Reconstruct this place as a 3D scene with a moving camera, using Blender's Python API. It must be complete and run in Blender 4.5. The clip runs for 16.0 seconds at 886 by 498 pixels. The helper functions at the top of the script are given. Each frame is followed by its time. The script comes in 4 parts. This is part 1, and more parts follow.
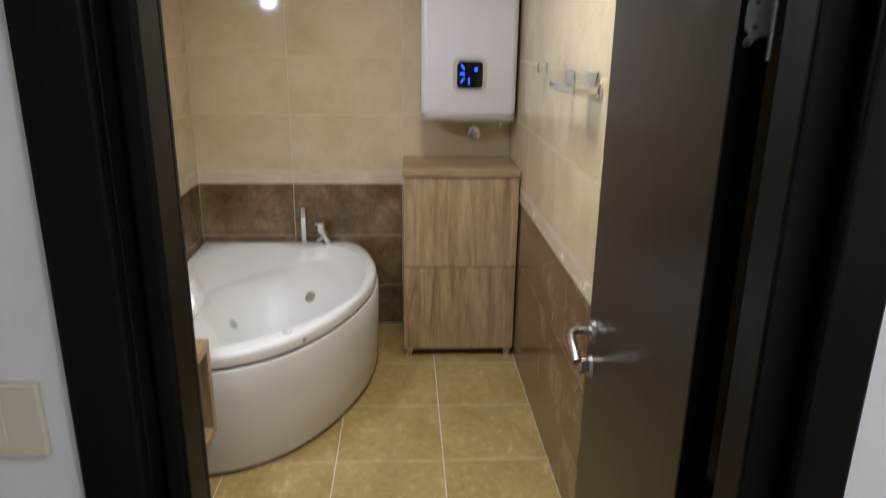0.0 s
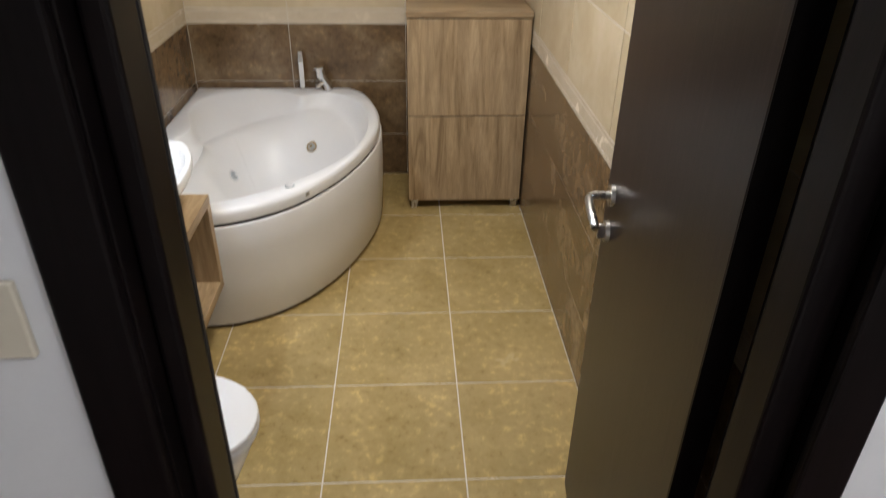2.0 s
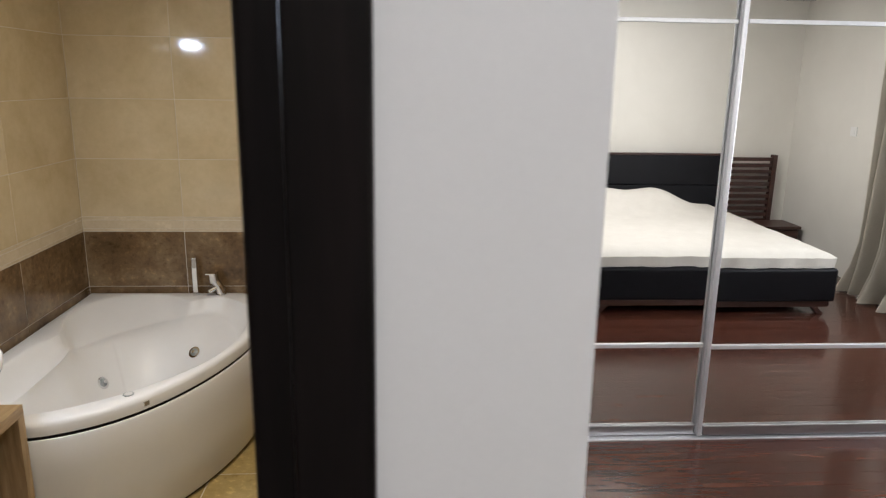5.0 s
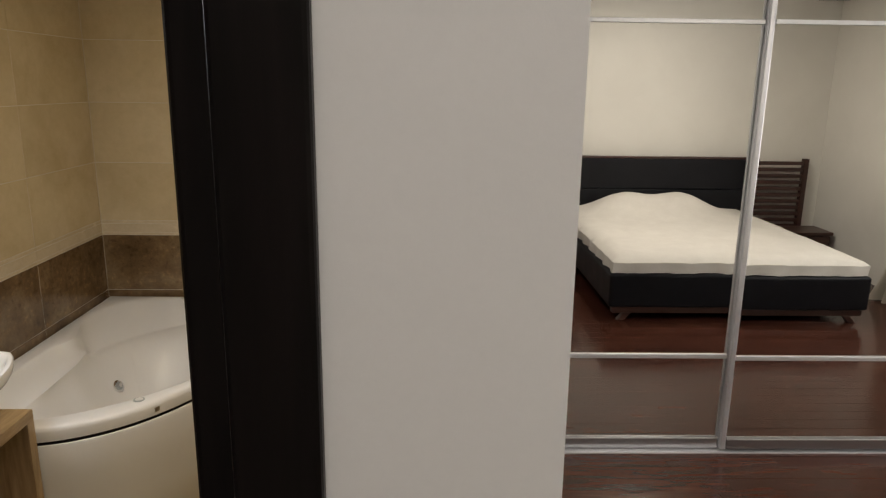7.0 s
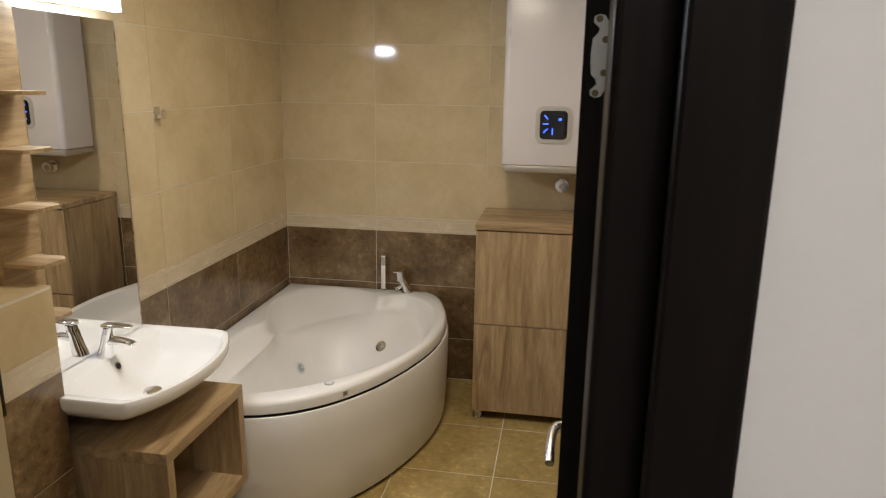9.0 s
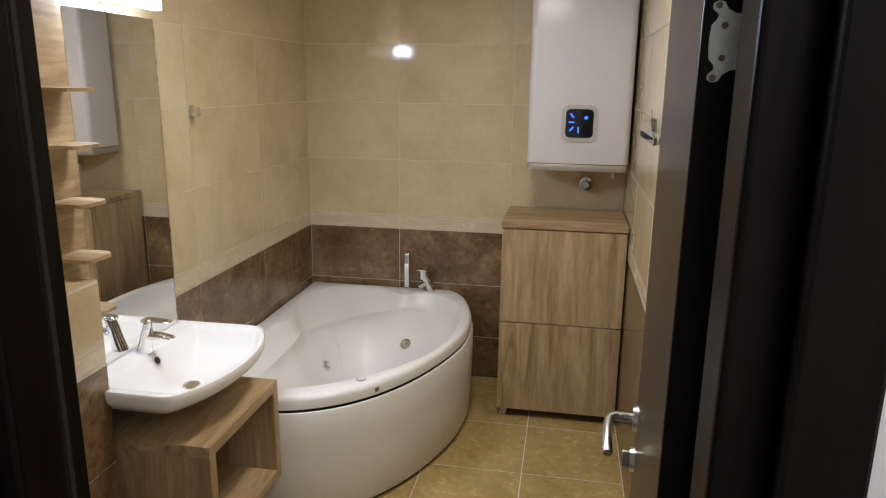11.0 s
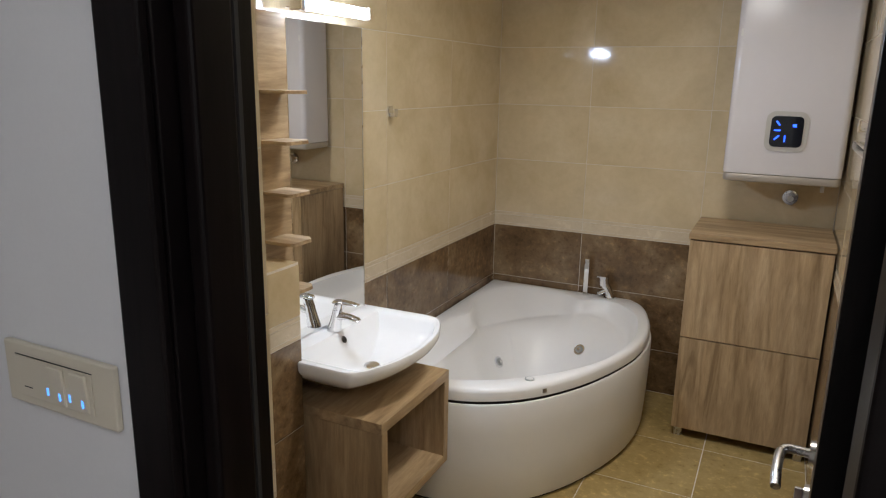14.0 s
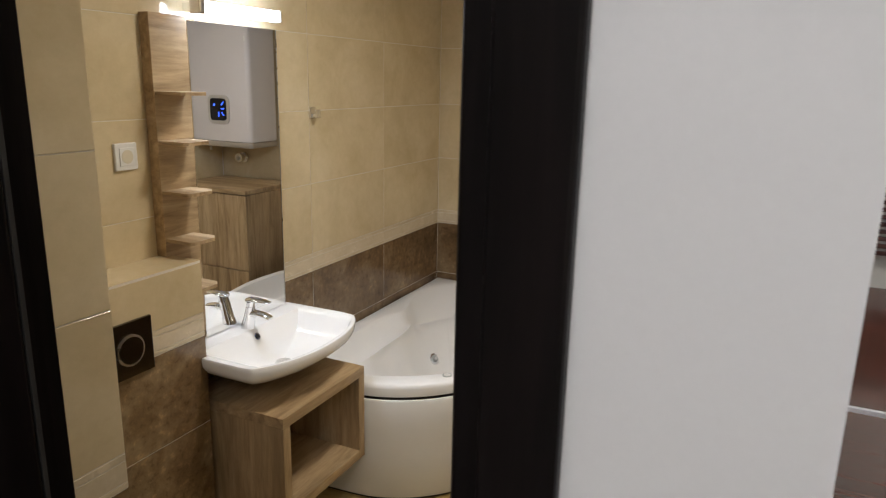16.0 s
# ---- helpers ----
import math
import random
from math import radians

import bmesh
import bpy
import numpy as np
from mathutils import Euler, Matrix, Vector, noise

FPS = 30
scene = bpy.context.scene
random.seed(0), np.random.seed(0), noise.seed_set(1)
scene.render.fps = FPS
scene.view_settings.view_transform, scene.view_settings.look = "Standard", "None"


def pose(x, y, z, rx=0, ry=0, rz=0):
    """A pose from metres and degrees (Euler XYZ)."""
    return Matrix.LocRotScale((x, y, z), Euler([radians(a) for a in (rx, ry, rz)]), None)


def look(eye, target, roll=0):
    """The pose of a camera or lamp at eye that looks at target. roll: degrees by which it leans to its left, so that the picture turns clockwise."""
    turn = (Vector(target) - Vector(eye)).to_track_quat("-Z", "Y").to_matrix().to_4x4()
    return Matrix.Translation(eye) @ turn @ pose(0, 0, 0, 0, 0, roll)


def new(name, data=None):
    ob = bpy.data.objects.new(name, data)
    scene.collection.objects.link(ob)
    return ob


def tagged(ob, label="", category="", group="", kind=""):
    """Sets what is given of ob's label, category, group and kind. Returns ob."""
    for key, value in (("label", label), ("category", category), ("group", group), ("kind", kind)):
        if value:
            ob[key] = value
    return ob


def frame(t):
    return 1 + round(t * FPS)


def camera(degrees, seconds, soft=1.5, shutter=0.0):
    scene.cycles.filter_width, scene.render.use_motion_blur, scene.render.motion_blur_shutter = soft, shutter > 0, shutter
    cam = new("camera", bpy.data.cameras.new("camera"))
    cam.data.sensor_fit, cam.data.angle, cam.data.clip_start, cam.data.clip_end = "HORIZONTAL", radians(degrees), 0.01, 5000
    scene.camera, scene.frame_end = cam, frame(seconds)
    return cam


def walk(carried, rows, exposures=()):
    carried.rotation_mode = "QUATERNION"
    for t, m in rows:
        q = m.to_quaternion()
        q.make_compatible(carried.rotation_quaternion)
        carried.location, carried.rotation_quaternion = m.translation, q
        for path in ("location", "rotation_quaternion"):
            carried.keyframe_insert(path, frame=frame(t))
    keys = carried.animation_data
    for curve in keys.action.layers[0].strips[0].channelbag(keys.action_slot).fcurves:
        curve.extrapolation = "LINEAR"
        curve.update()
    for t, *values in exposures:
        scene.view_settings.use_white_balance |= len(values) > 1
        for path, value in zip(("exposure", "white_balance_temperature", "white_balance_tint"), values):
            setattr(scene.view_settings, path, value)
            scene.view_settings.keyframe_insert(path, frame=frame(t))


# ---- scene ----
cam = camera(65.4, 16.0, soft=1.2, shutter=0.4)
PATH = [
    (0, (0.112, 0.049, 1.633), (0.221, 1.956, 1.039), 0.8),
    (0.5, (0.091, 0.074, 1.592), (0.191, 1.848, 0.675), 0.8),
    (1, (0.08, 0.093, 1.629), (0.176, 1.772, 0.546), 0.9),
    (1.5, (0.077, 0.118, 1.62), (0.176, 1.789, 0.525), 1.1),
    (2, (0.1, 0.154, 1.638), (0.198, 1.877, 0.628), 0.9),
    (2.5, (0.138, 0.153, 1.61), (0.234, 2.057, 1.004), 0.6),
    (3, (0.148, 0.168, 1.638), (0.261, 2.107, 1.161), 0.7),
    (3.5, (0.21, 0.202, 1.627), (0.322, 2.143, 1.155), 0.7),
    (4, (0.338, 0.216, 1.63), (0.452, 2.157, 1.161), 0.8),
    (4.5, (0.506, 0.217, 1.614), (0.629, 2.158, 1.148), 0.7),
    (5, (0.625, 0.215, 1.621), (0.749, 2.155, 1.150), 0.9),
    (5.2, (0.658, 0.217, 1.621), (0.789, 2.156, 1.152), 0.7),
    (7.5, (0.676, 0.272, 1.624), (0.632, 2.214, 1.160), 0.8),
    (8, (0.603, 0.265, 1.621), (0.370, 2.195, 1.151), 0.7),
    (8.5, (0.533, 0.254, 1.627), (0.21, 2.172, 1.159), 0.7),
    (9, (0.478, 0.237, 1.637), (0.153, 2.153, 1.164), 0.8),
    (11.5, (0.379, 0.192, 1.62), (0.039, 2.107, 1.152), 0.7),
    (12, (0.382, 0.186, 1.631), (0.047, 2.101, 1.161), 0.7),
    (12.5, (0.397, 0.189, 1.635), (-0.081, 2.073, 1.163), 0.7),
    (13, (0.396, 0.182, 1.619), (-0.359, 1.974, 1.152), 0.7),
    (13.5, (0.412, 0.17, 1.64), (-0.435, 1.918, 1.162), 1.0),
    (14, (0.428, 0.175, 1.632), (-0.422, 1.923, 1.159), 1.0),
    (14.5, (0.447, 0.163, 1.618), (-0.4, 1.911, 1.143), 1.0),
    (15, (0.527, 0.184, 1.626), (-0.324, 1.931, 1.15), 0.9),
    (15.5, (0.647, 0.245, 1.641), (-0.197, 1.994, 1.165), 1.2),
    (16, (0.717, 0.264, 1.651), (-0.118, 2.018, 1.173), 1.2),
]
walk(cam, [(t, look(eye, target, roll)) for t, eye, target, roll in PATH], [(0, 0.12, 5800, 10), (1.0, 0.38, 6150, 10), (1.6, 0.36, 6050, 10), (2.5, 0.18, 5750, 10), (4.4, 0.20, 5700, 10), (5.0, 0.0, 6200, 10), (5.2, -0.05, 6200, 10), (7.5, -0.62, 7200, 10), (8, -0.56, 7100, 10), (9, -0.12, 6800, 10), (11.5, 0.04, 6000, 10), (12.5, 0.0, 5900, 10), (14.5, -0.08, 5900, 10), (15.5, 0.05, 6000, 10), (16, -0.08, 6250, 10)])

# ---- world and lights ----
world = bpy.data.worlds.new("world")
scene.world = world
world.use_nodes = True
world.node_tree.nodes["Background"].inputs[0].default_value = (0.55, 0.6, 0.7, 1)
world.node_tree.nodes["Background"].inputs[1].default_value = 0.05


def area_light(name, eye, target, sx, sy, watts, colour):
    data = bpy.data.lights.new(name, "AREA")
    data.shape, data.size, data.size_y, data.energy, data.color = "RECTANGLE", sx, sy, watts, colour
    ob = new(name, data)
    ob.matrix_world = look(eye, target)
    return ob


MIRROR_LAMP_GLOW = 48.0
area_light("mirror_lamp_light", (-0.885, 2.125, 1.845), (-0.2, 2.16, 1.45), 0.35, 0.03, 7.0, (0.70, 0.81, 1.0))
area_light("bathroom_ceiling_light", (0.10, 2.15, 2.535), (0.10, 2.15, 0), 0.30, 0.30, 15.5, (1.0, 0.90, 0.76)).data.spread = radians(150)
# added overhead fill for the bedroom, balanced between its walls and bed
area_light("bedroom_fill_light", (2.5, 0.75, 2.50), (2.5, 0.75, 0), 0.5, 0.5, 42.0, (1.0, 0.955, 0.90))
# fill light added to brighten the wall around the door
area_light("passage_fill_light", (0.75, -0.40, 2.53), (0.75, -0.40, 0), 0.25, 0.25, 9.0, (0.95, 0.945, 0.985))
# fill light added in the window opening, brightening the bedroom from the right
area_light("window_fill_light", (4.488, 2.1, 1.55), (0.0, 1.6, 1.1), 1.24, 1.24, 40.0, (0.95, 0.97, 1.0))

# ---- plan ----
XL, XR, YB, YF = -1.016, 0.684, 3.824, 0.83      # bathroom inner faces
YW, XE = 0.70, 0.773                              # bedroom face of the bathroom wall, and its end
CEIL = 2.55
WARD = 3.10


# ---- materials ----
def material(name, colour, rough=0.5, metal=0.0, coat=0.0):
    m = bpy.data.materials.new(name)
    m.use_nodes = True
    b = m.node_tree.nodes["Principled BSDF"]
    b.inputs["Base Color"].default_value = (*colour, 1)
    b.inputs["Roughness"].default_value = rough
    b.inputs["Metallic"].default_value = metal
    b.inputs["Coat Weight"].default_value = coat
    return m, m.node_tree.nodes, m.node_tree.links, b


def noise_node(nd, ln, scale, detail=6.0, rough=0.6, stretch=(1, 1, 1), random_shift=True, distort=0.0):
    co, mp, nz = nd.new("ShaderNodeTexCoord"), nd.new("ShaderNodeMapping"), nd.new("ShaderNodeTexNoise")
    mp.inputs["Scale"].default_value = stretch
    nz.inputs["Scale"].default_value, nz.inputs["Detail"].default_value = scale, detail
    nz.inputs["Roughness"].default_value, nz.inputs["Distortion"].default_value = rough, distort
    ln.new(co.outputs["Object"], mp.inputs["Vector"])
    if random_shift:
        info, mul = nd.new("ShaderNodeObjectInfo"), nd.new("ShaderNodeMath")
        mul.operation, mul.inputs[1].default_value = "MULTIPLY", 37.0
        ln.new(info.outputs["Random"], mul.inputs[0])
        ln.new(mul.outputs[0], mp.inputs["Location"])
    ln.new(mp.outputs["Vector"], nz.inputs["Vector"])
    return nz


def ramp_node(nd, ln, source, stops):
    r = nd.new("ShaderNodeValToRGB")
    while len(r.color_ramp.elements) < len(stops):
        r.color_ramp.elements.new(0.5)
    for e, (p, c) in zip(r.color_ramp.elements, stops):
        e.position, e.color = p, (*c, 1)
    ln.new(source, r.inputs[0])
    return r


def mix_node(nd, ln, kind, fac, a, b):
    m = nd.new("ShaderNodeMix")
    m.data_type, m.blend_type = "RGBA", kind
    m.inputs[0].default_value = fac
    ln.new(a, m.inputs[6])
    ln.new(b, m.inputs[7])
    return m.outputs[2]


def bump_node(nd, ln, b, source, strength, distance=0.002):
    bp = nd.new("ShaderNodeBump")
    bp.inputs["Strength"].default_value, bp.inputs["Distance"].default_value = strength, distance
    ln.new(source, bp.inputs["Height"])
    ln.new(bp.outputs[0], b.inputs["Normal"])


def mottled(name, big, small, rough, bump=0.1, scale=4.0, fine=40.0, vary=0.5, metal=0.0):
    """Two scales of colour: big is a ramp of stops, small a ramp multiplied over it."""
    m, nd, ln, b = material(name, (0.5, 0.5, 0.5), rough, metal)
    n1, n2 = noise_node(nd, ln, scale, distort=0.4), noise_node(nd, ln, fine, 8.0, 0.7)
    r1, r2 = ramp_node(nd, ln, n1.outputs[0], big), ramp_node(nd, ln, n2.outputs[0], small)
    ln.new(mix_node(nd, ln, "MULTIPLY", vary, r1.outputs[0], r2.outputs[0]), b.inputs["Base Color"])
    if bump:
        bump_node(nd, ln, b, n2.outputs[0], bump)
    rr = nd.new("ShaderNodeMapRange")
    rr.inputs["To Min"].default_value, rr.inputs["To Max"].default_value = rough * 0.75, rough * 1.3
    ln.new(n1.outputs[0], rr.inputs[0])
    ln.new(rr.outputs[0], b.inputs["Roughness"])
    return m


def wood(name, dark, mid, light, stretch, rough=0.45, scale=1.0, coat=0.0, lines_mix=0.5, relief=0.12, strip_mix=0.42):
    """Straight grain along the axis that stretch keeps short, over broad strips of tone."""
    m, nd, ln, b = material(name, mid, rough, 0.0, coat)
    broad = noise_node(nd, ln, 2.2 * scale, 4.0, 0.6, stretch, distort=0.9)
    lines = noise_node(nd, ln, 9.0 * scale, 8.0, 0.75, stretch, distort=0.3)
    strips = noise_node(nd, ln, 1.5 * scale, 2.0, 0.5, tuple(0.12 if k <= 1.3 else k for k in stretch), distort=0.15)
    r1 = ramp_node(nd, ln, broad.outputs[0], [(0.3, dark), (0.5, mid), (0.72, light)])
    r2 = ramp_node(nd, ln, lines.outputs[0], [(0.35, (0.55, 0.5, 0.45)), (0.6, (1, 1, 1))])
    r3 = ramp_node(nd, ln, strips.outputs[0], [(0.38, (0.62, 0.57, 0.50)), (0.5, (0.95, 0.94, 0.92)), (0.62, (1.1, 1.08, 1.04))])
    grain = mix_node(nd, ln, "MULTIPLY", lines_mix, r1.outputs[0], r2.outputs[0])
    ln.new(mix_node(nd, ln, "MULTIPLY", strip_mix, grain, r3.outputs[0]), b.inputs["Base Color"])
    bump_node(nd, ln, b, lines.outputs[0], relief, 0.001)
    return m


def emitter(name, colour, strength):
    m, nd, ln, b = material(name, colour, 0.4)
    b.inputs["Emission Color"].default_value = (*colour, 1)
    b.inputs["Emission Strength"].default_value = strength
    return m


WENGE_GLOSS = 0.16
CREAM = mottled("cream_glazed_tile", [(0.3, (0.56, 0.45, 0.275)), (0.5, (0.635, 0.52, 0.33)), (0.7, (0.70, 0.59, 0.40))],
                [(0.3, (0.86, 0.84, 0.8)), (0.6, (1, 1, 1))], 0.075, 0.006, 3.0, 22.0, 0.5)
BROWN = mottled("brown_stone_tile", [(0.3, (0.112, 0.068, 0.032)), (0.5, (0.185, 0.116, 0.056)), (0.70, (0.30, 0.21, 0.118))],
                [(0.34, (0.5, 0.45, 0.4)), (0.46, (0.85, 0.85, 0.84)), (0.56, (0.95, 0.95, 0.95)), (0.66, (1.5, 1.45, 1.35))], 0.18, 0.05, 5.0, 34.0, 0.85)
FLOORT = mottled("olive_brown_floor_tile", [(0.3, (0.36, 0.260, 0.098)), (0.5, (0.435, 0.318, 0.128)), (0.70, (0.51, 0.378, 0.162))],
                 [(0.30, (0.55, 0.51, 0.44)), (0.42, (0.86, 0.85, 0.82)), (0.56, (0.95, 0.95, 0.95)), (0.64, (1.4, 1.36, 1.26))], 0.24, 0.10, 3.6, 30.0, 0.8)
GROUT = mottled("pale_grout", [(0.3, (0.66, 0.60, 0.50)), (0.7, (0.76, 0.70, 0.60))], [(0.3, (0.8, 0.8, 0.8)), (0.7, (1, 1, 1))], 0.8, 0.1, 6, 90)
BORDER = mottled("ivory_relief_border", [(0.3, (0.60, 0.50, 0.35)), (0.7, (0.70, 0.60, 0.44))], [(0.4, (0.7, 0.66, 0.58)), (0.6, (1, 1, 1))], 0.25, 0.3, 8, 60, 0.2)
PLASTER = mottled("white_wall_paint", [(0.3, (0.74, 0.735, 0.73)), (0.7, (0.79, 0.785, 0.78))], [(0.3, (0.95, 0.95, 0.95)), (0.7, (1, 1, 1))], 0.65, 0.12, 2.0, 160)
WARMPAINT = mottled("warm_white_wall_paint", [(0.3, (0.72, 0.69, 0.63)), (0.7, (0.77, 0.74, 0.68))], [(0.3, (0.95, 0.95, 0.95)), (0.7, (1, 1, 1))], 0.65, 0.1, 2.0, 160)
# grey of the heater's shadow on the tiles below it; assigned to no object
PATCH = mottled("grey_shadow_tone", [(0.3, (0.55, 0.54, 0.53)), (0.7, (0.63, 0.62, 0.61))], [(0.3, (0.85, 0.85, 0.85)), (0.7, (1, 1, 1))], 0.5, 0.1, 6, 60)
OAK = wood("sonoma_oak_laminate", (0.285, 0.193, 0.100), (0.465, 0.335, 0.190), (0.58, 0.44, 0.27), (9, 9, 1.0))
OAKY = wood("sonoma_oak_laminate_lengthwise", (0.285, 0.193, 0.100), (0.465, 0.335, 0.190), (0.58, 0.44, 0.27), (9, 1.0, 9))
OAKX = wood("sonoma_oak_laminate_crosswise", (0.285, 0.193, 0.100), (0.465, 0.335, 0.190), (0.58, 0.44, 0.27), (1.0, 9, 9))
WENGE = wood("dark_wenge_veneer", (0.014, 0.010, 0.010), (0.021, 0.015, 0.015), (0.029, 0.021, 0.021), (20, 20, 1.2), 0.30, strip_mix=0.2)
WENGE.node_tree.nodes["Principled BSDF"].inputs["Specular IOR Level"].default_value = WENGE_GLOSS
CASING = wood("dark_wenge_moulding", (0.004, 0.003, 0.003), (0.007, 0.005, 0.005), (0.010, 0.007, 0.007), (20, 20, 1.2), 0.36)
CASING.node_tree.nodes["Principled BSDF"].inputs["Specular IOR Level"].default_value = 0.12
PLANK = wood("reddish_brown_hardwood", (0.046, 0.015, 0.010), (0.072, 0.024, 0.015), (0.104, 0.036, 0.022), (1.0, 8, 8), 0.17, lines_mix=0.45, relief=0.02, strip_mix=0.5)
MAHOGANY = wood("dark_red_mahogany", (0.035, 0.014, 0.011), (0.06, 0.024, 0.018), (0.09, 0.036, 0.026), (1.0, 14, 14), 0.35)
ACRYLIC = mottled("white_acrylic", [(0.3, (0.80, 0.79, 0.77)), (0.7, (0.84, 0.83, 0.81))], [(0.3, (0.97, 0.97, 0.97)), (0.7, (1, 1, 1))], 0.30, 0, 2, 30)
CERAMIC = mottled("white_glazed_ceramic", [(0.3, (0.82, 0.81, 0.79)), (0.7, (0.86, 0.85, 0.83))], [(0.3, (0.97, 0.97, 0.97)), (0.7, (1, 1, 1))], 0.08, 0, 2, 30)
ENAMEL = mottled("white_enamelled_steel", [(0.3, (0.70, 0.675, 0.69)), (0.7, (0.74, 0.715, 0.73))], [(0.3, (0.97, 0.97, 0.97)), (0.7, (1, 1, 1))], 0.22, 0, 2, 30)
CHAMPAGNE = material("champagne_plastic_trim", (0.42, 0.38, 0.33), 0.35, 0.3)[0]
CHROME = material("chrome", (0.82, 0.82, 0.83), 0.08, 1.0)[0]
STEEL = mottled("brushed_steel", [(0.3, (0.50, 0.49, 0.47)), (0.7, (0.6, 0.59, 0.57))], [(0.3, (0.8, 0.8, 0.8)), (0.7, (1, 1, 1))], 0.28, 0, 20, 120, 0.5, 1.0)
ZINC = mottled("zinc_plated_steel", [(0.3, (0.45, 0.48, 0.48)), (0.7, (0.6, 0.63, 0.63))], [(0.3, (0.8, 0.8, 0.8)), (0.7, (1, 1, 1))], 0.4, 0, 30, 120, 0.5, 0.9)
ALU = mottled("satin_aluminium", [(0.3, (0.68, 0.68, 0.70)), (0.7, (0.76, 0.76, 0.78))], [(0.3, (0.9, 0.9, 0.9)), (0.7, (1, 1, 1))], 0.42, 0, 20, 120, 0.5, 0.7)
DARKMETAL = material("dark_polished_metal", (0.10, 0.085, 0.075), 0.12, 1.0)[0]
SCREW = material("yellow_passivated_screw", (0.16, 0.13, 0.08), 0.4, 1.0)[0]
BEZEL = material("silver_plastic_bezel", (0.55, 0.53, 0.50), 0.3, 0.2)[0]
MIRROR = material("silvered_mirror", (0.88, 0.88, 0.86), 0.0, 1.0)[0]
# darker copy of the aluminium: the dark floor's reflection painted into the bottom rails
RAILMETAL = material("floor_darkened_aluminium", (0.42, 0.42, 0.44), 0.28, 0.9)[0]
BLACK = material("black_hole_shade", (0.012, 0.012, 0.012), 0.35)[0]
BLACKGLASS = material("black_glass_panel", (0.008, 0.009, 0.014), 0.06)[0]
# near black for seals and switch lines, and the painted shade under the bath rim
SHADOWGAP = material("dark_seal_and_gap_shade", (0.02, 0.018, 0.016), 0.7)[0]
IVORY = material("ivory_plastic", (0.66, 0.60, 0.47), 0.35)[0]
WHITEPL = material("white_plastic", (0.78, 0.77, 0.75), 0.35)[0]
LEATHER = mottled("black_leatherette", [(0.3, (0.006, 0.006, 0.008)), (0.7, (0.010, 0.010, 0.013))], [(0.3, (0.7, 0.7, 0.7)), (0.7, (1, 1, 1))], 0.45, 0.3, 6, 180)
SHEET = mottled("cream_bed_cover", [(0.3, (0.64, 0.605, 0.55)), (0.7, (0.70, 0.665, 0.61))], [(0.3, (0.92, 0.91, 0.9)), (0.7, (1, 1, 1))], 0.85, 0.3, 7, 60)
CURTAIN = mottled("beige_curtain_cloth", [(0.3, (0.68, 0.63, 0.54)), (0.7, (0.75, 0.70, 0.61))], [(0.3, (0.85, 0.85, 0.85)), (0.7, (1, 1, 1))], 0.85, 0.3, 5, 120)
LEATHER.node_tree.nodes["Principled BSDF"].inputs["Specular IOR Level"].default_value = 0.2
LED = emitter("white_led_diffuser", (0.76, 0.86, 1.0), MIRROR_LAMP_GLOW)
BLUE = emitter("blue_led", (0.03, 0.10, 1.0), 3.0)
BLUESW = emitter("blue_switch_led", (0.10, 0.35, 1.0), 1.6)
LAMPGLASS = emitter("opal_lamp_glass", (1.0, 0.98, 0.95), 4.0)
gm, gn, gl, gb = material("clear_glass", (0.9, 0.95, 0.95), 0.02)
gb.inputs["Transmission Weight"].default_value = 1.0
GLASS = gm

# ---- mesh helpers ----
ORIGIN = {}


def thing(name, base, label="", category="", group="", kind=""):
    ob = new(name)
    ob.empty_display_size = 0.05
    ob.location = base
    ORIGIN[ob] = Vector(base)
    return tagged(ob, label, category, group, kind)


def mesh_of(name, bm, mat, smooth=False):
    bmesh.ops.recalc_face_normals(bm, faces=bm.faces)
    me = bpy.data.meshes.new(name)
    bm.to_mesh(me)
    bm.free()
    me.materials.append(mat)
    if smooth:
        me.shade_smooth()
        me.set_sharp_from_angle(angle=radians(40))
    return me


def part(name, bm, mat, parent, label="", smooth=False):
    """Links a bmesh, given in world metres, as one mesh object under a thing or part."""
    o = ORIGIN[parent]
    bmesh.ops.translate(bm, verts=bm.verts, vec=-o)
    ob = new(name, mesh_of(name, bm, mat, smooth))
    ob.parent = parent
    ORIGIN[ob] = o
    return tagged(ob, label)


def solid(name, bm, mat, label="", category="", kind="", group="", smooth=False):
    """Links a bmesh as one top-level mesh object whose origin is at its base."""
    xs = [v.co for v in bm.verts]
    base = Vector(((min(v.x for v in xs) + max(v.x for v in xs)) / 2, (min(v.y for v in xs) + max(v.y for v in xs)) / 2, min(v.z for v in xs)))
    bmesh.ops.translate(bm, verts=bm.verts, vec=-base)
    ob = new(name, mesh_of(name, bm, mat, smooth))
    ob.location = base
    ORIGIN[ob] = base
    return tagged(ob, label, category, group, kind)


def box(x0, x1, y0, y1, z0, z1, bevel=0.0, seg=2, bm=None):
    bm = bm or bmesh.new()
    made = bmesh.ops.create_cube(bm, size=1, matrix=Matrix.LocRotScale(((x0 + x1) / 2, (y0 + y1) / 2, (z0 + z1) / 2), None, (x1 - x0, y1 - y0, z1 - z0)))["verts"]
    if bevel:
        edges = list({e for v in made for e in v.link_edges})
        bmesh.ops.bevel(bm, geom=edges, offset=bevel, segments=seg, profile=0.5, affect="EDGES")
    return bm


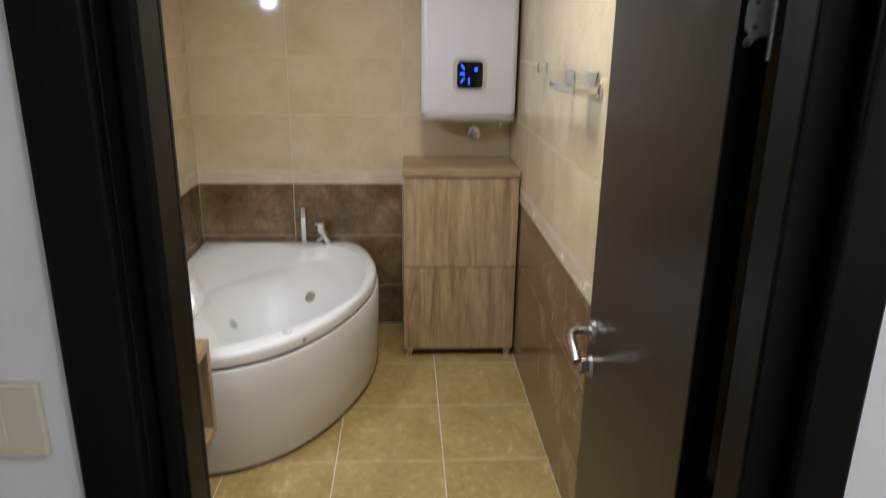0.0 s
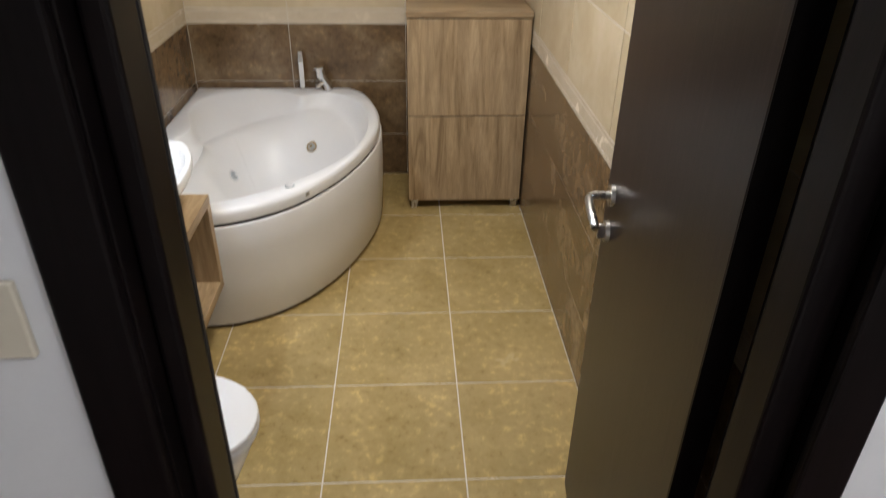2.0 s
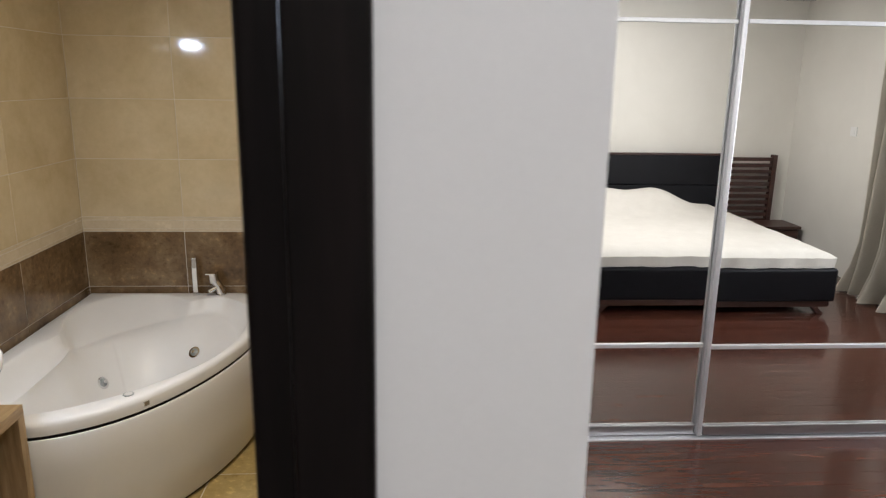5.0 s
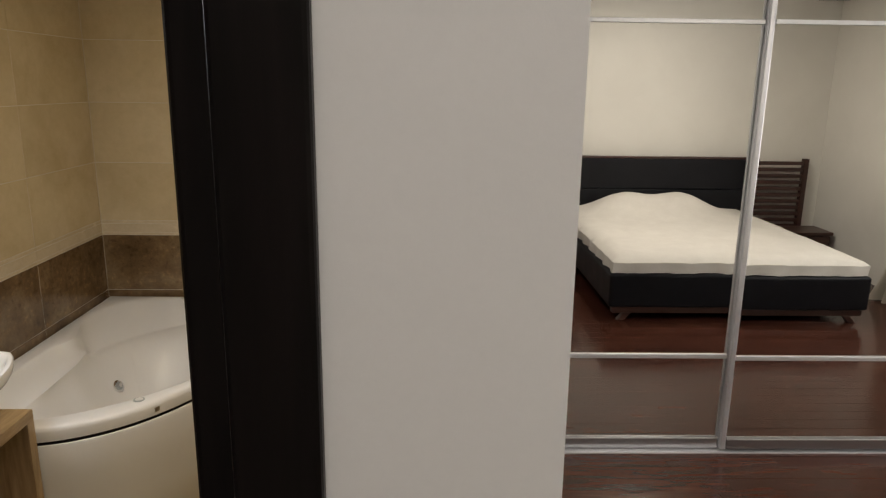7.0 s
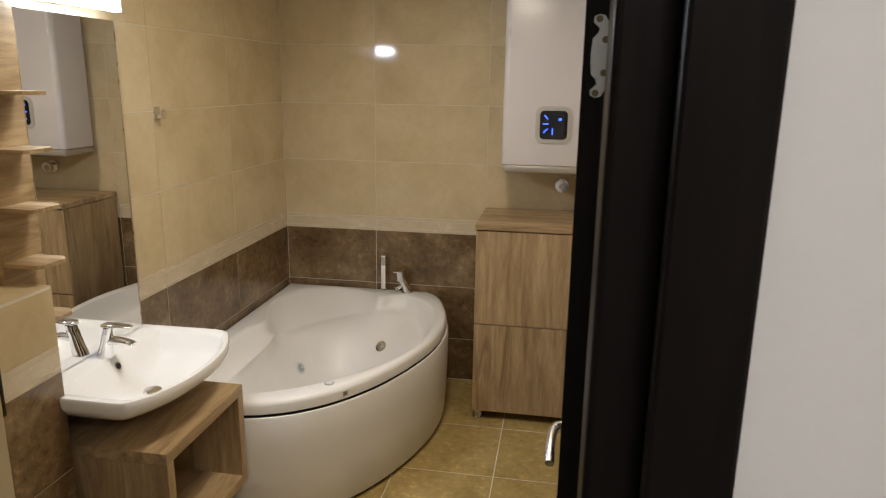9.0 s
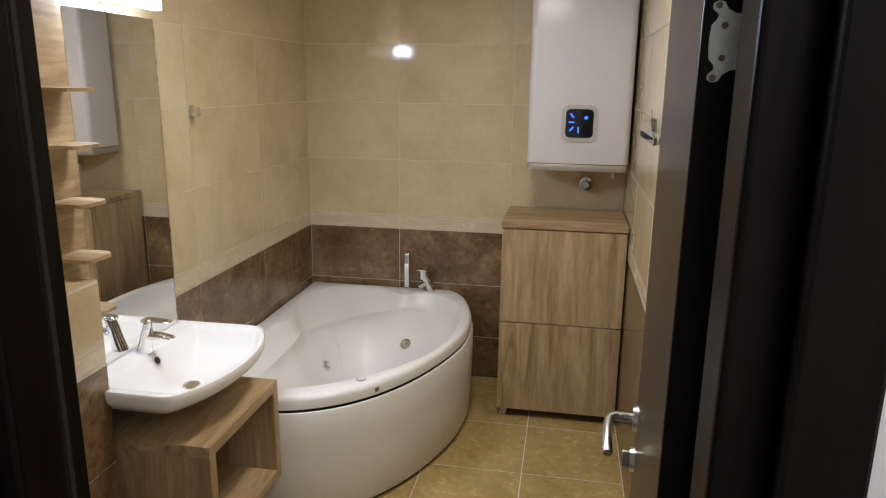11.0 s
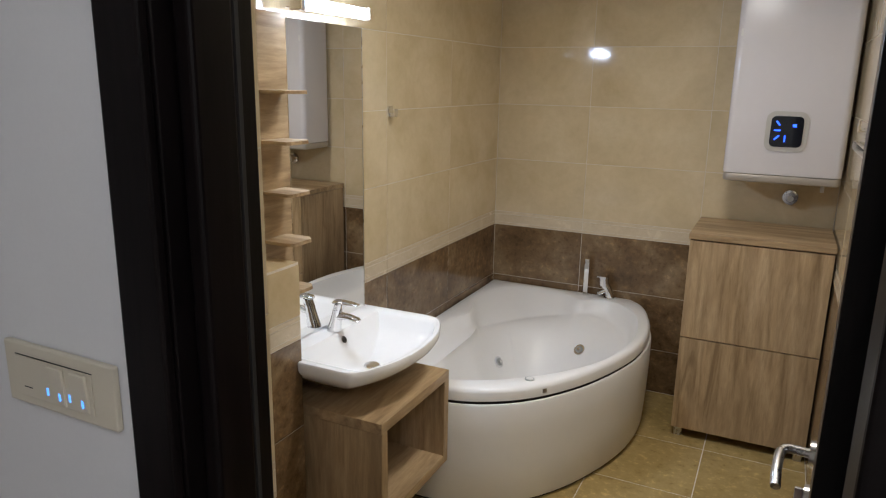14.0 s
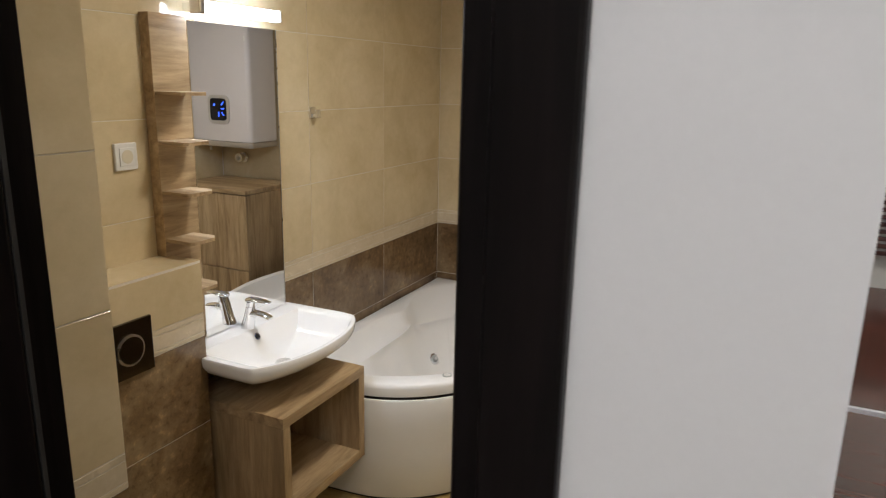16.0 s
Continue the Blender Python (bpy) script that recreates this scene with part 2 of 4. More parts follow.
def upright_bevel_box(x0, x1, y0, y1, z0, z1, r, seg=5, small=0.004):
    """A box whose upright edges are rounded by r, its other edges by small."""
    bm = box(x0, x1, y0, y1, z0, z1)
    ups = [e for e in bm.edges if abs(e.verts[0].co.z - e.verts[1].co.z) > 1e-4]
    bmesh.ops.bevel(bm, geom=ups, offset=r, segments=seg, profile=0.5, affect="EDGES")
    rims = [e for e in bm.edges if abs(e.verts[0].co.z - e.verts[1].co.z) < 1e-6 and len(e.link_faces) == 2 and any(abs(f.normal.z) > 0.9 for f in e.link_faces)]
    if small:
        bmesh.ops.bevel(bm, geom=rims, offset=small, segments=2, profile=0.5, affect="EDGES")
    return bm


def rod(a, b, r, seg=16, r2=None, bm=None):
    bm = bm or bmesh.new()
    a, b = Vector(a), Vector(b)
    d = b - a
    m = Matrix.Translation((a + b) / 2) @ d.to_track_quat("Z", "Y").to_matrix().to_4x4()
    bmesh.ops.create_cone(bm, cap_ends=True, segments=seg, radius1=r, radius2=r if r2 is None else r2, depth=d.length, matrix=m)
    return bm


def tube(points, r, seg=12):
    """A round tube through points, with mitred bends."""
    bm, rings = bmesh.new(), []
    pts = [Vector(p) for p in points]
    side = None
    for i, p in enumerate(pts):
        d = (pts[min(i + 1, len(pts) - 1)] - pts[max(i - 1, 0)]).normalized()
        side = d.orthogonal().normalized() if side is None else (side - d * side.dot(d)).normalized()
        up = d.cross(side)
        rings.append([bm.verts.new(p + r * (math.cos(a) * side + math.sin(a) * up)) for a in [2 * math.pi * k / seg for k in range(seg)]])
    loft(bm, rings)
    bm.faces.new(rings[0])
    bm.faces.new(rings[-1])
    return bm


def loft(bm, rings, closed=True):
    for a, b in zip(rings, rings[1:]):
        n = len(a)
        for i in range(n if closed else n - 1):
            bm.faces.new((a[i], a[(i + 1) % n], b[(i + 1) % n], b[i]))


def spline(points, per, closed=True, straight=()):
    """A smooth curve through plan points; the spans numbered in straight stay straight."""
    n, out = len(points), []
    for i in range(n if closed else n - 1):
        p0, p1, p2, p3 = (np.array(points[(i + k) % n if closed else min(max(i + k, 0), n - 1)], float) for k in (-1, 0, 1, 2))
        for j in range(per):
            t = j / per
            if i in straight:
                out.append(p1 + (p2 - p1) * t)
            else:
                out.append(0.5 * (2 * p1 + (p2 - p0) * t + (2 * p0 - 5 * p1 + 4 * p2 - p3) * t * t + (3 * p1 - p0 - 3 * p2 + p3) * t ** 3))
    if not closed:
        out.append(np.array(points[-1], float))
    return out


def prism(outline, z0, z1, bevel=0.0):
    bm = bmesh.new()
    rings = [[bm.verts.new((x, y, z)) for x, y in outline] for z in (z0, z1)]
    loft(bm, rings)
    bm.faces.new(rings[0])
    bm.faces.new(rings[1])
    if bevel:
        edges = [e for e in bm.edges if abs(e.verts[0].co.z - e.verts[1].co.z) < 1e-6]
        bmesh.ops.bevel(bm, geom=edges, offset=bevel, segments=3, profile=0.5, affect="EDGES")
    return bm


# ---- setting: walls, floors, ceilings ----
def wall(name, x0, x1, y0, y1, z0=0.0, z1=CEIL, mat=PLASTER, label="white painted plaster wall"):
    return solid(name, box(x0, x1, y0, y1, z0, z1), mat, label, "wall", "structure")


# bathroom shell (grout bed; the tiles lie on it)
T = 0.0014
wall_back = wall("wall_back", XL - 0.1, XR, YB + T, YB + 0.15, mat=GROUT, label="bathroom wall of cream and brown tiles")
wall_left = wall("wall_left", XL - 0.1, XL - T, YF, YB + T, mat=GROUT, label="bathroom wall of cream and brown tiles")
wall_right = wall("wall_right", XR + T, XE - 0.002, YF, YB + 0.15, mat=GROUT, label="bathroom wall of cream and brown tiles")
pier = wall("wall_pier", XL - T, -0.378 - T, YF, 1.112 - T, mat=GROUT, label="tiled pier beside the bathroom door")
cistern_box = wall("wall_cistern_box", XL - T, -0.861 - T, 1.112, 1.818 - T, 0.0, 1.088 - T, mat=GROUT, label="low tiled cistern box with a ledge")
# wall with the door
wall("wall_door_west", -1.9, -0.19, YW, YF - 0.002, label="white painted wall beside the bathroom door")
wall("wall_door_east", 0.575, XE, YW, YF - 0.002, label="white painted wall beside the bathroom door")
wall("wall_door_head", -0.19, 0.575, YW, YF - 0.002, 2.10, CEIL)
wall("wall_bath_outer", XE - 0.002, XE, YF - 0.002, WARD + 0.75, label="white painted wall between bedroom and bathroom")
# bedroom shell
wall("wall_head", -1.9, 4.6, -0.82, -0.70, mat=WARMPAINT, label="warm white painted wall behind the bed")
for y0, y1, z0, z1 in ((-0.70, 1.45, 0.0, CEIL), (2.75, 3.95, 0.0, CEIL), (1.45, 2.75, 0.0, 0.90), (1.45, 2.75, 2.20, CEIL)):
    wall("wall_window", 4.5, 4.62, y0, y1, z0, z1, WARMPAINT, "warm white painted wall with the added window opening")
# unseen window, added beside the curtain as a place for the fill light
win = thing("added_window", (4.56, 2.1, 0.90), "unseen white framed window added to hold the fill light", "window", kind="structure")
for y0, y1, z0, z1 in ((1.451, 1.51, 0.901, 2.199), (2.69, 2.749, 0.901, 2.199), (1.511, 2.689, 0.901, 0.96), (1.511, 2.689, 2.14, 2.199), (2.07, 2.13, 0.961, 2.139)):
    part("window_frame", box(4.535, 4.595, y0, y1, z0, z1, 0.004), WHITEPL, win)
for y0, y1 in ((1.511, 2.069), (2.131, 2.689)):
    part("pane", box(4.562, 4.568, y0, y1, 0.961, 2.139), GLASS, win).visible_shadow = False
part("window_sill", box(4.40, 4.499, 1.40, 2.80, 0.875, 0.905, 0.005), WHITEPL, win)
wall("wall_west", -2.0, -1.9, -0.82, YF)
wall("wall_wardrobe_back", XE, 4.6, 3.85, 3.97)
wall("ceiling", -2.0, 4.62, -0.82, YW, CEIL, CEIL + 0.1, label="white painted ceiling")
tagged(bpy.data.objects["ceiling"], category="ceiling")
tagged(wall("ceiling_east", XE, 4.62, YW, 3.97, CEIL, CEIL + 0.1, label="white painted ceiling"), category="ceiling")
tagged(wall("ceiling_bathroom", XL - 0.1, XE, YW, YB + 0.15, CEIL, CEIL + 0.1, label="white painted bathroom ceiling"), category="ceiling")
floor_bath = solid("floor_bathroom", box(XL - 0.1, XE, 0.775, YB + 0.15, -0.1, -T), GROUT, "bathroom floor of olive brown square tiles", "floor", "structure")
floor_bed = solid("floor_bedroom", box(-2.0, 4.62, -0.82, 0.765, -0.1, -0.012), MAHOGANY, "dark reddish hardwood plank floor", "floor", "structure")
floor_east = solid("floor_bedroom_east", box(XE, 4.62, 0.765, 3.97, -0.1, -0.012), MAHOGANY, "dark reddish hardwood plank floor", "floor", "structure")
solid("threshold", box(-0.165, 0.545, 0.745, 0.79, -0.03, 0.004, 0.003), ALU, "satin metal threshold strip", "threshold", "structure")

# door lining and casing
frame_ob = thing("door_frame", (0.18, 0.75, 0.0), "dark wenge door frame with flat casing", "door frame", kind="structure")
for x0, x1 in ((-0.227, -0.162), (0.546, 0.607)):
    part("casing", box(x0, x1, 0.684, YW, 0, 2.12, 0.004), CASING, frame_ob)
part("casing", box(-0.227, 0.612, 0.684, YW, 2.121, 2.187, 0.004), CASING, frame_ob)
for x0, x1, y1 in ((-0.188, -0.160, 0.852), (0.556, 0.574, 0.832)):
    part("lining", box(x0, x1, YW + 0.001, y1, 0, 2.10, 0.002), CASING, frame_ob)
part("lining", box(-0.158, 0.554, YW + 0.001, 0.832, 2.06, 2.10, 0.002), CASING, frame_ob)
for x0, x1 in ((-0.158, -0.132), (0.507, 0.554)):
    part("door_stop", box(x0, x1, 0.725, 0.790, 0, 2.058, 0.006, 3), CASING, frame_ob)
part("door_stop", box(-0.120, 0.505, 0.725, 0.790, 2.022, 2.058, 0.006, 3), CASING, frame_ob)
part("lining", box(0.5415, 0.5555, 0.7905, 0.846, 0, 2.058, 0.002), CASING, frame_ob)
part("seal", box(-0.142, -0.132, 0.7905, 0.797, 0, 2.05), SHADOWGAP, frame_ob)

# door leaf, standing open
LEAF = pose(0.491, 0.858, 0.0, 0, 0, -5.0)


def leafed(bm):
    bm.transform(LEAF)
    return bm


door = thing("door", (0.51, 1.2, 0.008), "dark wenge bathroom door standing open inward", "door")
leaf = part("leaf", leafed(box(0, 0.040, 0, 0.700, 0.008, 2.045, 0.003)), WENGE, door)
# near-black strip added over the hinge edge keeps that side dark, without sheen
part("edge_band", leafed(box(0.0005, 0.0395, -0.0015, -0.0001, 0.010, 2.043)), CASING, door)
for side, x in ((-1, 0.0), (1, 0.040)):
    for z, r in ((0.984, 0.026), (0.895, 0.025)):
        rose = part("rosette", leafed(rod((x, 0.635, z), (x + side * 0.009, 0.635, z), r, 28, r * 0.94)), STEEL, door, smooth=True)
    pts = [(x + side * d, 0.635, 0.984) for d in (0.005, 0.042)] + [(x + side * 0.050, 0.632, 0.983), (x + side * 0.055, 0.622, 0.981), (x + side * 0.056, 0.60, 0.977), (x + side * 0.055, 0.56, 0.969), (x + side * 0.052, 0.532, 0.958)]
    part("lever_handle", leafed(tube(pts, 0.0090)), STEEL, door, "brushed steel lever handle", smooth=True)
    part("thumb_turn", leafed(box(min(x + side * 0.009, x + side * 0.024), max(x + side * 0.009, x + side * 0.024), 0.631, 0.639, 0.878, 0.912, 0.002)), STEEL, door)
for zh in (0.25, 1.626):
    outline = [(0.008, 0.002), (0.012, -0.002), (0.017, 0.000), (0.020, 0.010), (0.027, 0.018), (0.0345, 0.018), (0.0345, 0.104), (0.027, 0.104), (0.020, 0.112), (0.017, 0.122), (0.012, 0.124), (0.008, 0.120), (0.008, 0.112), (0.013, 0.103), (0.012, 0.096), (0.008, 0.088), (0.007, 0.070), (0.007, 0.052), (0.008, 0.034), (0.012, 0.026), (0.013, 0.019), (0.008, 0.010)]
    bm = bmesh.new()
    rings = [[bm.verts.new((x, y, zh + 0.54 * z)) for x, z in outline] for y in (-0.0016, -0.0040)]
    loft(bm, rings)
    bm.faces.new(rings[0])
    bm.faces.new(rings[1])
    hinge = part("hinge", leafed(bm), ZINC, door, "zinc plated butterfly hinge")
    for x, z in ((0.0125, 0.005), (0.0185, 0.036), (0.0185, 0.086), (0.0125, 0.117)):
        part("screw", leafed(rod((x, -0.0040, zh + 0.54 * z), (x, -0.0048, zh + 0.54 * z), 0.0030, 12)), SCREW, hinge)
    for z0, z1 in ((-0.016, 0.0125), (0.0135, 0.0525), (0.0535, 0.094)):
        part("knuckle", leafed(rod((0.0395, -0.004, zh + z0), (0.0395, -0.004, zh + z1), 0.0048, 14)), ZINC, hinge, smooth=True)
    bm = bmesh.new()
    rings = [[bm.verts.new((0.0795 - x, y + 0.010, zh + 0.54 * z)) for x, z in outline] for y in (-0.0016, -0.0040)]
    loft(bm, rings)
    bm.faces.new(rings[0])
    bm.faces.new(rings[1])
    part("frame_plate", leafed(bm), ZINC, hinge)

# ---- corner bath ----
PER = 8
RIM = 0.508
outer = [(-0.215, 3.818), (-0.062, 3.53), (-0.040, 3.17), (-0.147, 2.80), (-0.318, 2.523), (-0.53, 2.375), (-0.78, 2.338), (-1.012, 2.336), (-1.012, 2.85), (-1.012, 3.40), (-1.012, 3.818), (-0.62, 3.818)]
CENTRE = (-0.50, 3.05)
# edge of the well, then where its walls break: the corner seat is shallow
lip = [(-0.27, 3.715), (-0.135, 3.56), (-0.083, 3.25), (-0.125, 2.96), (-0.235, 2.745), (-0.40, 2.565), (-0.59, 2.445), (-0.80, 2.40), (-0.93, 2.50), (-0.935, 2.80), (-0.925, 3.05), (-0.888, 3.20), (-0.95, 3.40), (-0.945, 3.60), (-0.86, 3.735), (-0.70, 3.78), (-0.56, 3.745), (-0.45, 3.675), (-0.38, 3.715)]
chord = [(-0.30, 3.64), (-0.19, 3.50), (-0.15, 3.23), (-0.19, 2.98), (-0.29, 2.79), (-0.43, 2.62), (-0.59, 2.50), (-0.77, 2.48), (-0.85, 2.56), (-0.83, 2.82), (-0.815, 3.05), (-0.835, 3.17), (-0.875, 3.30), (-0.825, 3.43), (-0.755, 3.54), (-0.655, 3.625), (-0.555, 3.655), (-0.47, 3.635), (-0.40, 3.645)]
CHORD_Z = (0.42, 0.40, 0.38, 0.38, 0.38, 0.38, 0.38, 0.38, 0.40, 0.42, 0.44, 0.44, 0.395, 0.385, 0.385, 0.392, 0.41, 0.43, 0.435)


def plan_ring(points, straight=()):
    return spline(points, PER, True, straight)


def shrink(ring, inward):
    """Moves a closed ring inward by some metres along its normals."""
    out, n = [], len(ring)
    for i, p in enumerate(ring):
        d = ring[(i + 1) % n] - ring[i - 1]
        d = d / max(np.hypot(*d), 1e-6)
        out.append(p + inward * np.array((d[1], -d[0])))
    return out


bath = thing("corner_bath", (-0.55, 3.05, 0.0), "white acrylic corner whirlpool bath with curved front panel", "bathtub")
straight = (7, 8, 9, 10, 11)
o_ring = plan_ring(outer, straight)
area = sum(a[0] * b[1] - b[0] * a[1] for a, b in zip(o_ring, o_ring[1:] + o_ring[:1]))
SIGN = -1 if area > 0 else 1          # which way shrink() goes inward
corner = math.atan2(3.818 - CENTRE[1], -1.012 - CENTRE[0])
ANGLES = sorted([2 * math.pi * k / 240 - math.pi for k in range(240)] + [corner])


def around(ring, values=None):
    """Radius (or some value) of a closed ring at each of ANGLES about the centre of the bath."""
    a = np.array([math.atan2(p[1] - CENTRE[1], p[0] - CENTRE[0]) for p in ring])
    r = np.array([math.hypot(p[0] - CENTRE[0], p[1] - CENTRE[1]) for p in ring]) if values is None else np.array(values)
    order = np.argsort(a)
    return np.interp(ANGLES, a[order], r[order], period=2 * math.pi)


levels = [(around(shrink(o_ring, inward * SIGN)), z) for inward, z in ((0.012, 0.455), (0.0, 0.458), (0.0, 0.490), (0.005, 0.502), (0.016, RIM))]
l_rad = around(plan_ring(lip))
c_ring = plan_ring(chord)
c_rad = around(c_ring)
c_z = around(c_ring, [p[0] for p in spline([(z, 0.0) for z in CHORD_Z], PER)])
c_rad = np.minimum(c_rad, l_rad - 0.02)
levels += [(l_rad + 0.012, RIM), (l_rad, RIM - 0.003)]
span_a = np.degrees(ANGLES)
seat_w = np.clip((span_a - 82) / 10, 0, 1) * np.clip((156 - span_a) / 4, 0, 1)
even, even_z = (np.convolve(np.concatenate((v[-24:], v, v[:24])), np.ones(49) / 49, "valid") for v in (c_rad, c_z))
for k in (0.08, 0.18, 0.32, 0.48, 0.66, 0.84, 0.95, 1.0):
    drop = seat_w * k + (1 - seat_w) * (1 - (1 - k) ** 2.2)
    levels.append((l_rad + (c_rad - l_rad) * k, RIM - 0.003 - (RIM - 0.003 - c_z) * drop))
for k in (0.012, 0.05, 0.10, 0.16, 0.22, 0.30, 0.38, 0.46, 0.55, 0.65, 0.85):
    drop = math.sin(math.pi / 2 * min(1.0, (k + 0.05) / 0.70)) ** 2 - 0.0125
    blend = min(1.0, k / 0.12)
    levels.append(((c_rad + (even - c_rad) * blend) * (1 - k), (c_z + (even_z - c_z) * blend) * (1 - drop) + 0.115 * drop))
bm = bmesh.new()
rings = []
for rad, z in levels:
    zs = np.broadcast_to(z, rad.shape)
    rings.append([bm.verts.new((CENTRE[0] + r * math.cos(a), CENTRE[1] + r * math.sin(a), h)) for a, r, h in zip(ANGLES, rad, zs)])
loft(bm, rings)
bm.faces.new(rings[-1])
part("tub", bm, ACRYLIC, bath, smooth=True)
# curved apron below the rim
rows_z = [(-0.014, 0.012), (-0.003, 0.035), (0.007, 0.20), (0.010, 0.32), (0.010, 0.436), (0.006, 0.4455)]
bm = bmesh.new()
rings = []
for off, z in rows_z:
    ring = shrink(o_ring, -off * SIGN)[0:7 * PER + 1]
    rings.append([bm.verts.new((p[0], min(p[1], 3.818), z)) for p in ring])
for off, z in reversed(rows_z):
    ring = shrink(o_ring, (0.010 - off) * SIGN)[0:7 * PER + 1]
    rings.append([bm.verts.new((p[0], min(p[1], 3.818), z)) for p in ring])
rings.append(rings[0])
loft(bm, rings, False)
part("front_panel", bm, ACRYLIC, bath, smooth=True)
# dark strip: shade of the gap between rim and front panel, put into colour
bm = bmesh.new()
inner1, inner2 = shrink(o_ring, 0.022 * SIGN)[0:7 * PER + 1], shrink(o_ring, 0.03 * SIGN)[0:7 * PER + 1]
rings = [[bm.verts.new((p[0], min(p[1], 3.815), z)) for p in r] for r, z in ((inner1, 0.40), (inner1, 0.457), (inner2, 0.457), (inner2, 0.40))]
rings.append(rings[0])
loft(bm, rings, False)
part("shadow_gap", bm, SHADOWGAP, bath, "dark strip painted as the shade under the rim")
bm = bmesh.new()
rings = [[bm.verts.new((p[0], min(p[1], 3.815), z)) for p in r] for r, z in ((inner1, 0.0), (inner1, 0.10), (inner2, 0.10), (inner2, 0.0))]
rings.append(rings[0])
loft(bm, rings, False)
part("plinth", bm, SHADOWGAP, bath)


JETS = (((-0.74, 3.24, 0.251), (0.833, -0.161, 0.53)), ((-0.385, 3.47, 0.304), (-0.32, -0.681, 0.659)))


def jet(place, away):
    d = Vector(away).normalized()
    p = Vector(place)
    base = part("jet", rod(p - d * 0.03, p + d * 0.007, 0.031, 24, 0.029), CHROME, bath, "chrome whirlpool jet", smooth=True)
    part("nozzle", rod(p + d * 0.007, p + d * 0.010, 0.019, 20), ZINC, base, smooth=True)
    part("nozzle_tip", rod(p + d * 0.010, p + d * 0.017, 0.008, 14), CHROME, base, smooth=True)


jet(*JETS[0])
jet(*JETS[1])
button = part("air_button", rod((-0.352, 2.572, RIM - 0.005), (-0.352, 2.572, RIM + 0.003), 0.019, 24), ZINC, bath, "metal ringed air button", smooth=True)
part("button_cap", rod((-0.352, 2.572, RIM + 0.003), (-0.352, 2.572, RIM + 0.0045), 0.014, 24), WHITEPL, button, smooth=True)
badge_m = Matrix.Translation((-0.282, 2.571, 0.478)) @ Matrix.Rotation(radians(57), 4, "Z")
bm = box(-0.020, 0.020, -0.003, 0.012, -0.009, 0.009, 0.001)
bm.transform(badge_m)
part("badge", bm, STEEL, bath, "small grey maker's plate")

# bath hand shower and spout
shower = thing("hand_shower", (-0.45, 3.775, RIM), "slim square chrome hand shower standing in the bath rim", "shower")
part("socket", rod((-0.45, 3.775, RIM - 0.01), (-0.45, 3.775, RIM + 0.012), 0.019, 20), CHROME, shower, smooth=True)
part("handset", box(-0.463, -0.437, 3.764, 3.786, RIM + 0.012, 0.712, 0.003), CHROME, shower)
part("spray_face", box(-0.459, -0.441, 3.7615, 3.7638, 0.655, 0.705), STEEL, shower)
mixer = thing("bath_mixer", (-0.327, 3.77, RIM), "chrome bath mixer with curved body on the rim", "tap")
part("body", tube([(-0.316, 3.77, RIM - 0.005), (-0.320, 3.77, RIM + 0.03), (-0.333, 3.77, RIM + 0.055), (-0.348, 3.77, RIM + 0.078)], 0.023, 18), CHROME, mixer, smooth=True)
part("head", rod((-0.350, 3.772, RIM + 0.070), (-0.354, 3.768, RIM + 0.122), 0.027, 24, 0.025), CHROME, mixer, smooth=True)
part("lever", box(-0.382, -0.330, 3.715, 3.79, RIM + 0.1225, RIM + 0.131, 0.003), CHROME, mixer)
part("spout", rod((-0.333, 3.765, RIM + 0.045), (-0.372, 3.735, RIM + 0.028), 0.013, 18, 0.011), CHROME, mixer, smooth=True)
part("foot_ring", rod((-0.32, 3.77, RIM - 0.01), (-0.32, 3.77, RIM + 0.006), 0.028, 24), CHROME, mixer, smooth=True)

# ---- tall laundry cabinet ----
cab = thing("cabinet", (0.39, 3.6, 0.0), "light oak cabinet with two flap fronts against the tiled wall", "cabinet")
part("body", box(0.103, 0.676, 3.392, 3.81, 0.045, 0.962, 0.001), OAK, cab)
for z0, z1 in ((0.047, 0.498), (0.503, 0.960)):
    part("door", box(0.103, 0.676, 3.371, 3.389, z0, z1, 0.0015), OAK, cab)
part("top", box(0.098, 0.679, 3.364, 3.812, 0.966, 0.992, 0.002), OAKX, cab)
for x in (0.115, 0.632):
    for y in (3.385, 3.75):
        part("foot", box(x, x + 0.035, y, y + 0.035, 0.0, 0.044, 0.003), STEEL, cab)

# ---- water heater ----
boiler = thing("water_heater", (0.43, 3.68, 1.21), "white wall mounted electric water heater with lit display", "water heater")
part("tank", upright_bevel_box(0.192, 0.669, 3.547, 3.805, 1.252, 2.10, 0.030, 6, 0.006), ENAMEL, boiler, smooth=True)
part("bottom_trim", upright_bevel_box(0.194, 0.667, 3.549, 3.805, 1.216, 1.2515, 0.030, 6, 0.010), CHAMPAGNE, boiler, "champagne coloured bottom trim", smooth=True)
bm = box(0.349, 0.516, 3.541, 3.5465, 1.358, 1.530)
bmesh.ops.bevel(bm, geom=[e for e in bm.edges if abs(e.verts[0].co.y - e.verts[1].co.y) > 1e-4], offset=0.036, segments=5, profile=0.5, affect="EDGES")
disp = part("display", bm, BEZEL, boiler, "silver framed black touch display with blue signs")
bm = box(0.369, 0.496, 3.538, 3.5405, 1.378, 1.510)
bmesh.ops.bevel(bm, geom=[e for e in bm.edges if abs(e.verts[0].co.y - e.verts[1].co.y) > 1e-4], offset=0.020, segments=5, profile=0.5, affect="EDGES")
part("screen", bm, BLACKGLASS, disp)


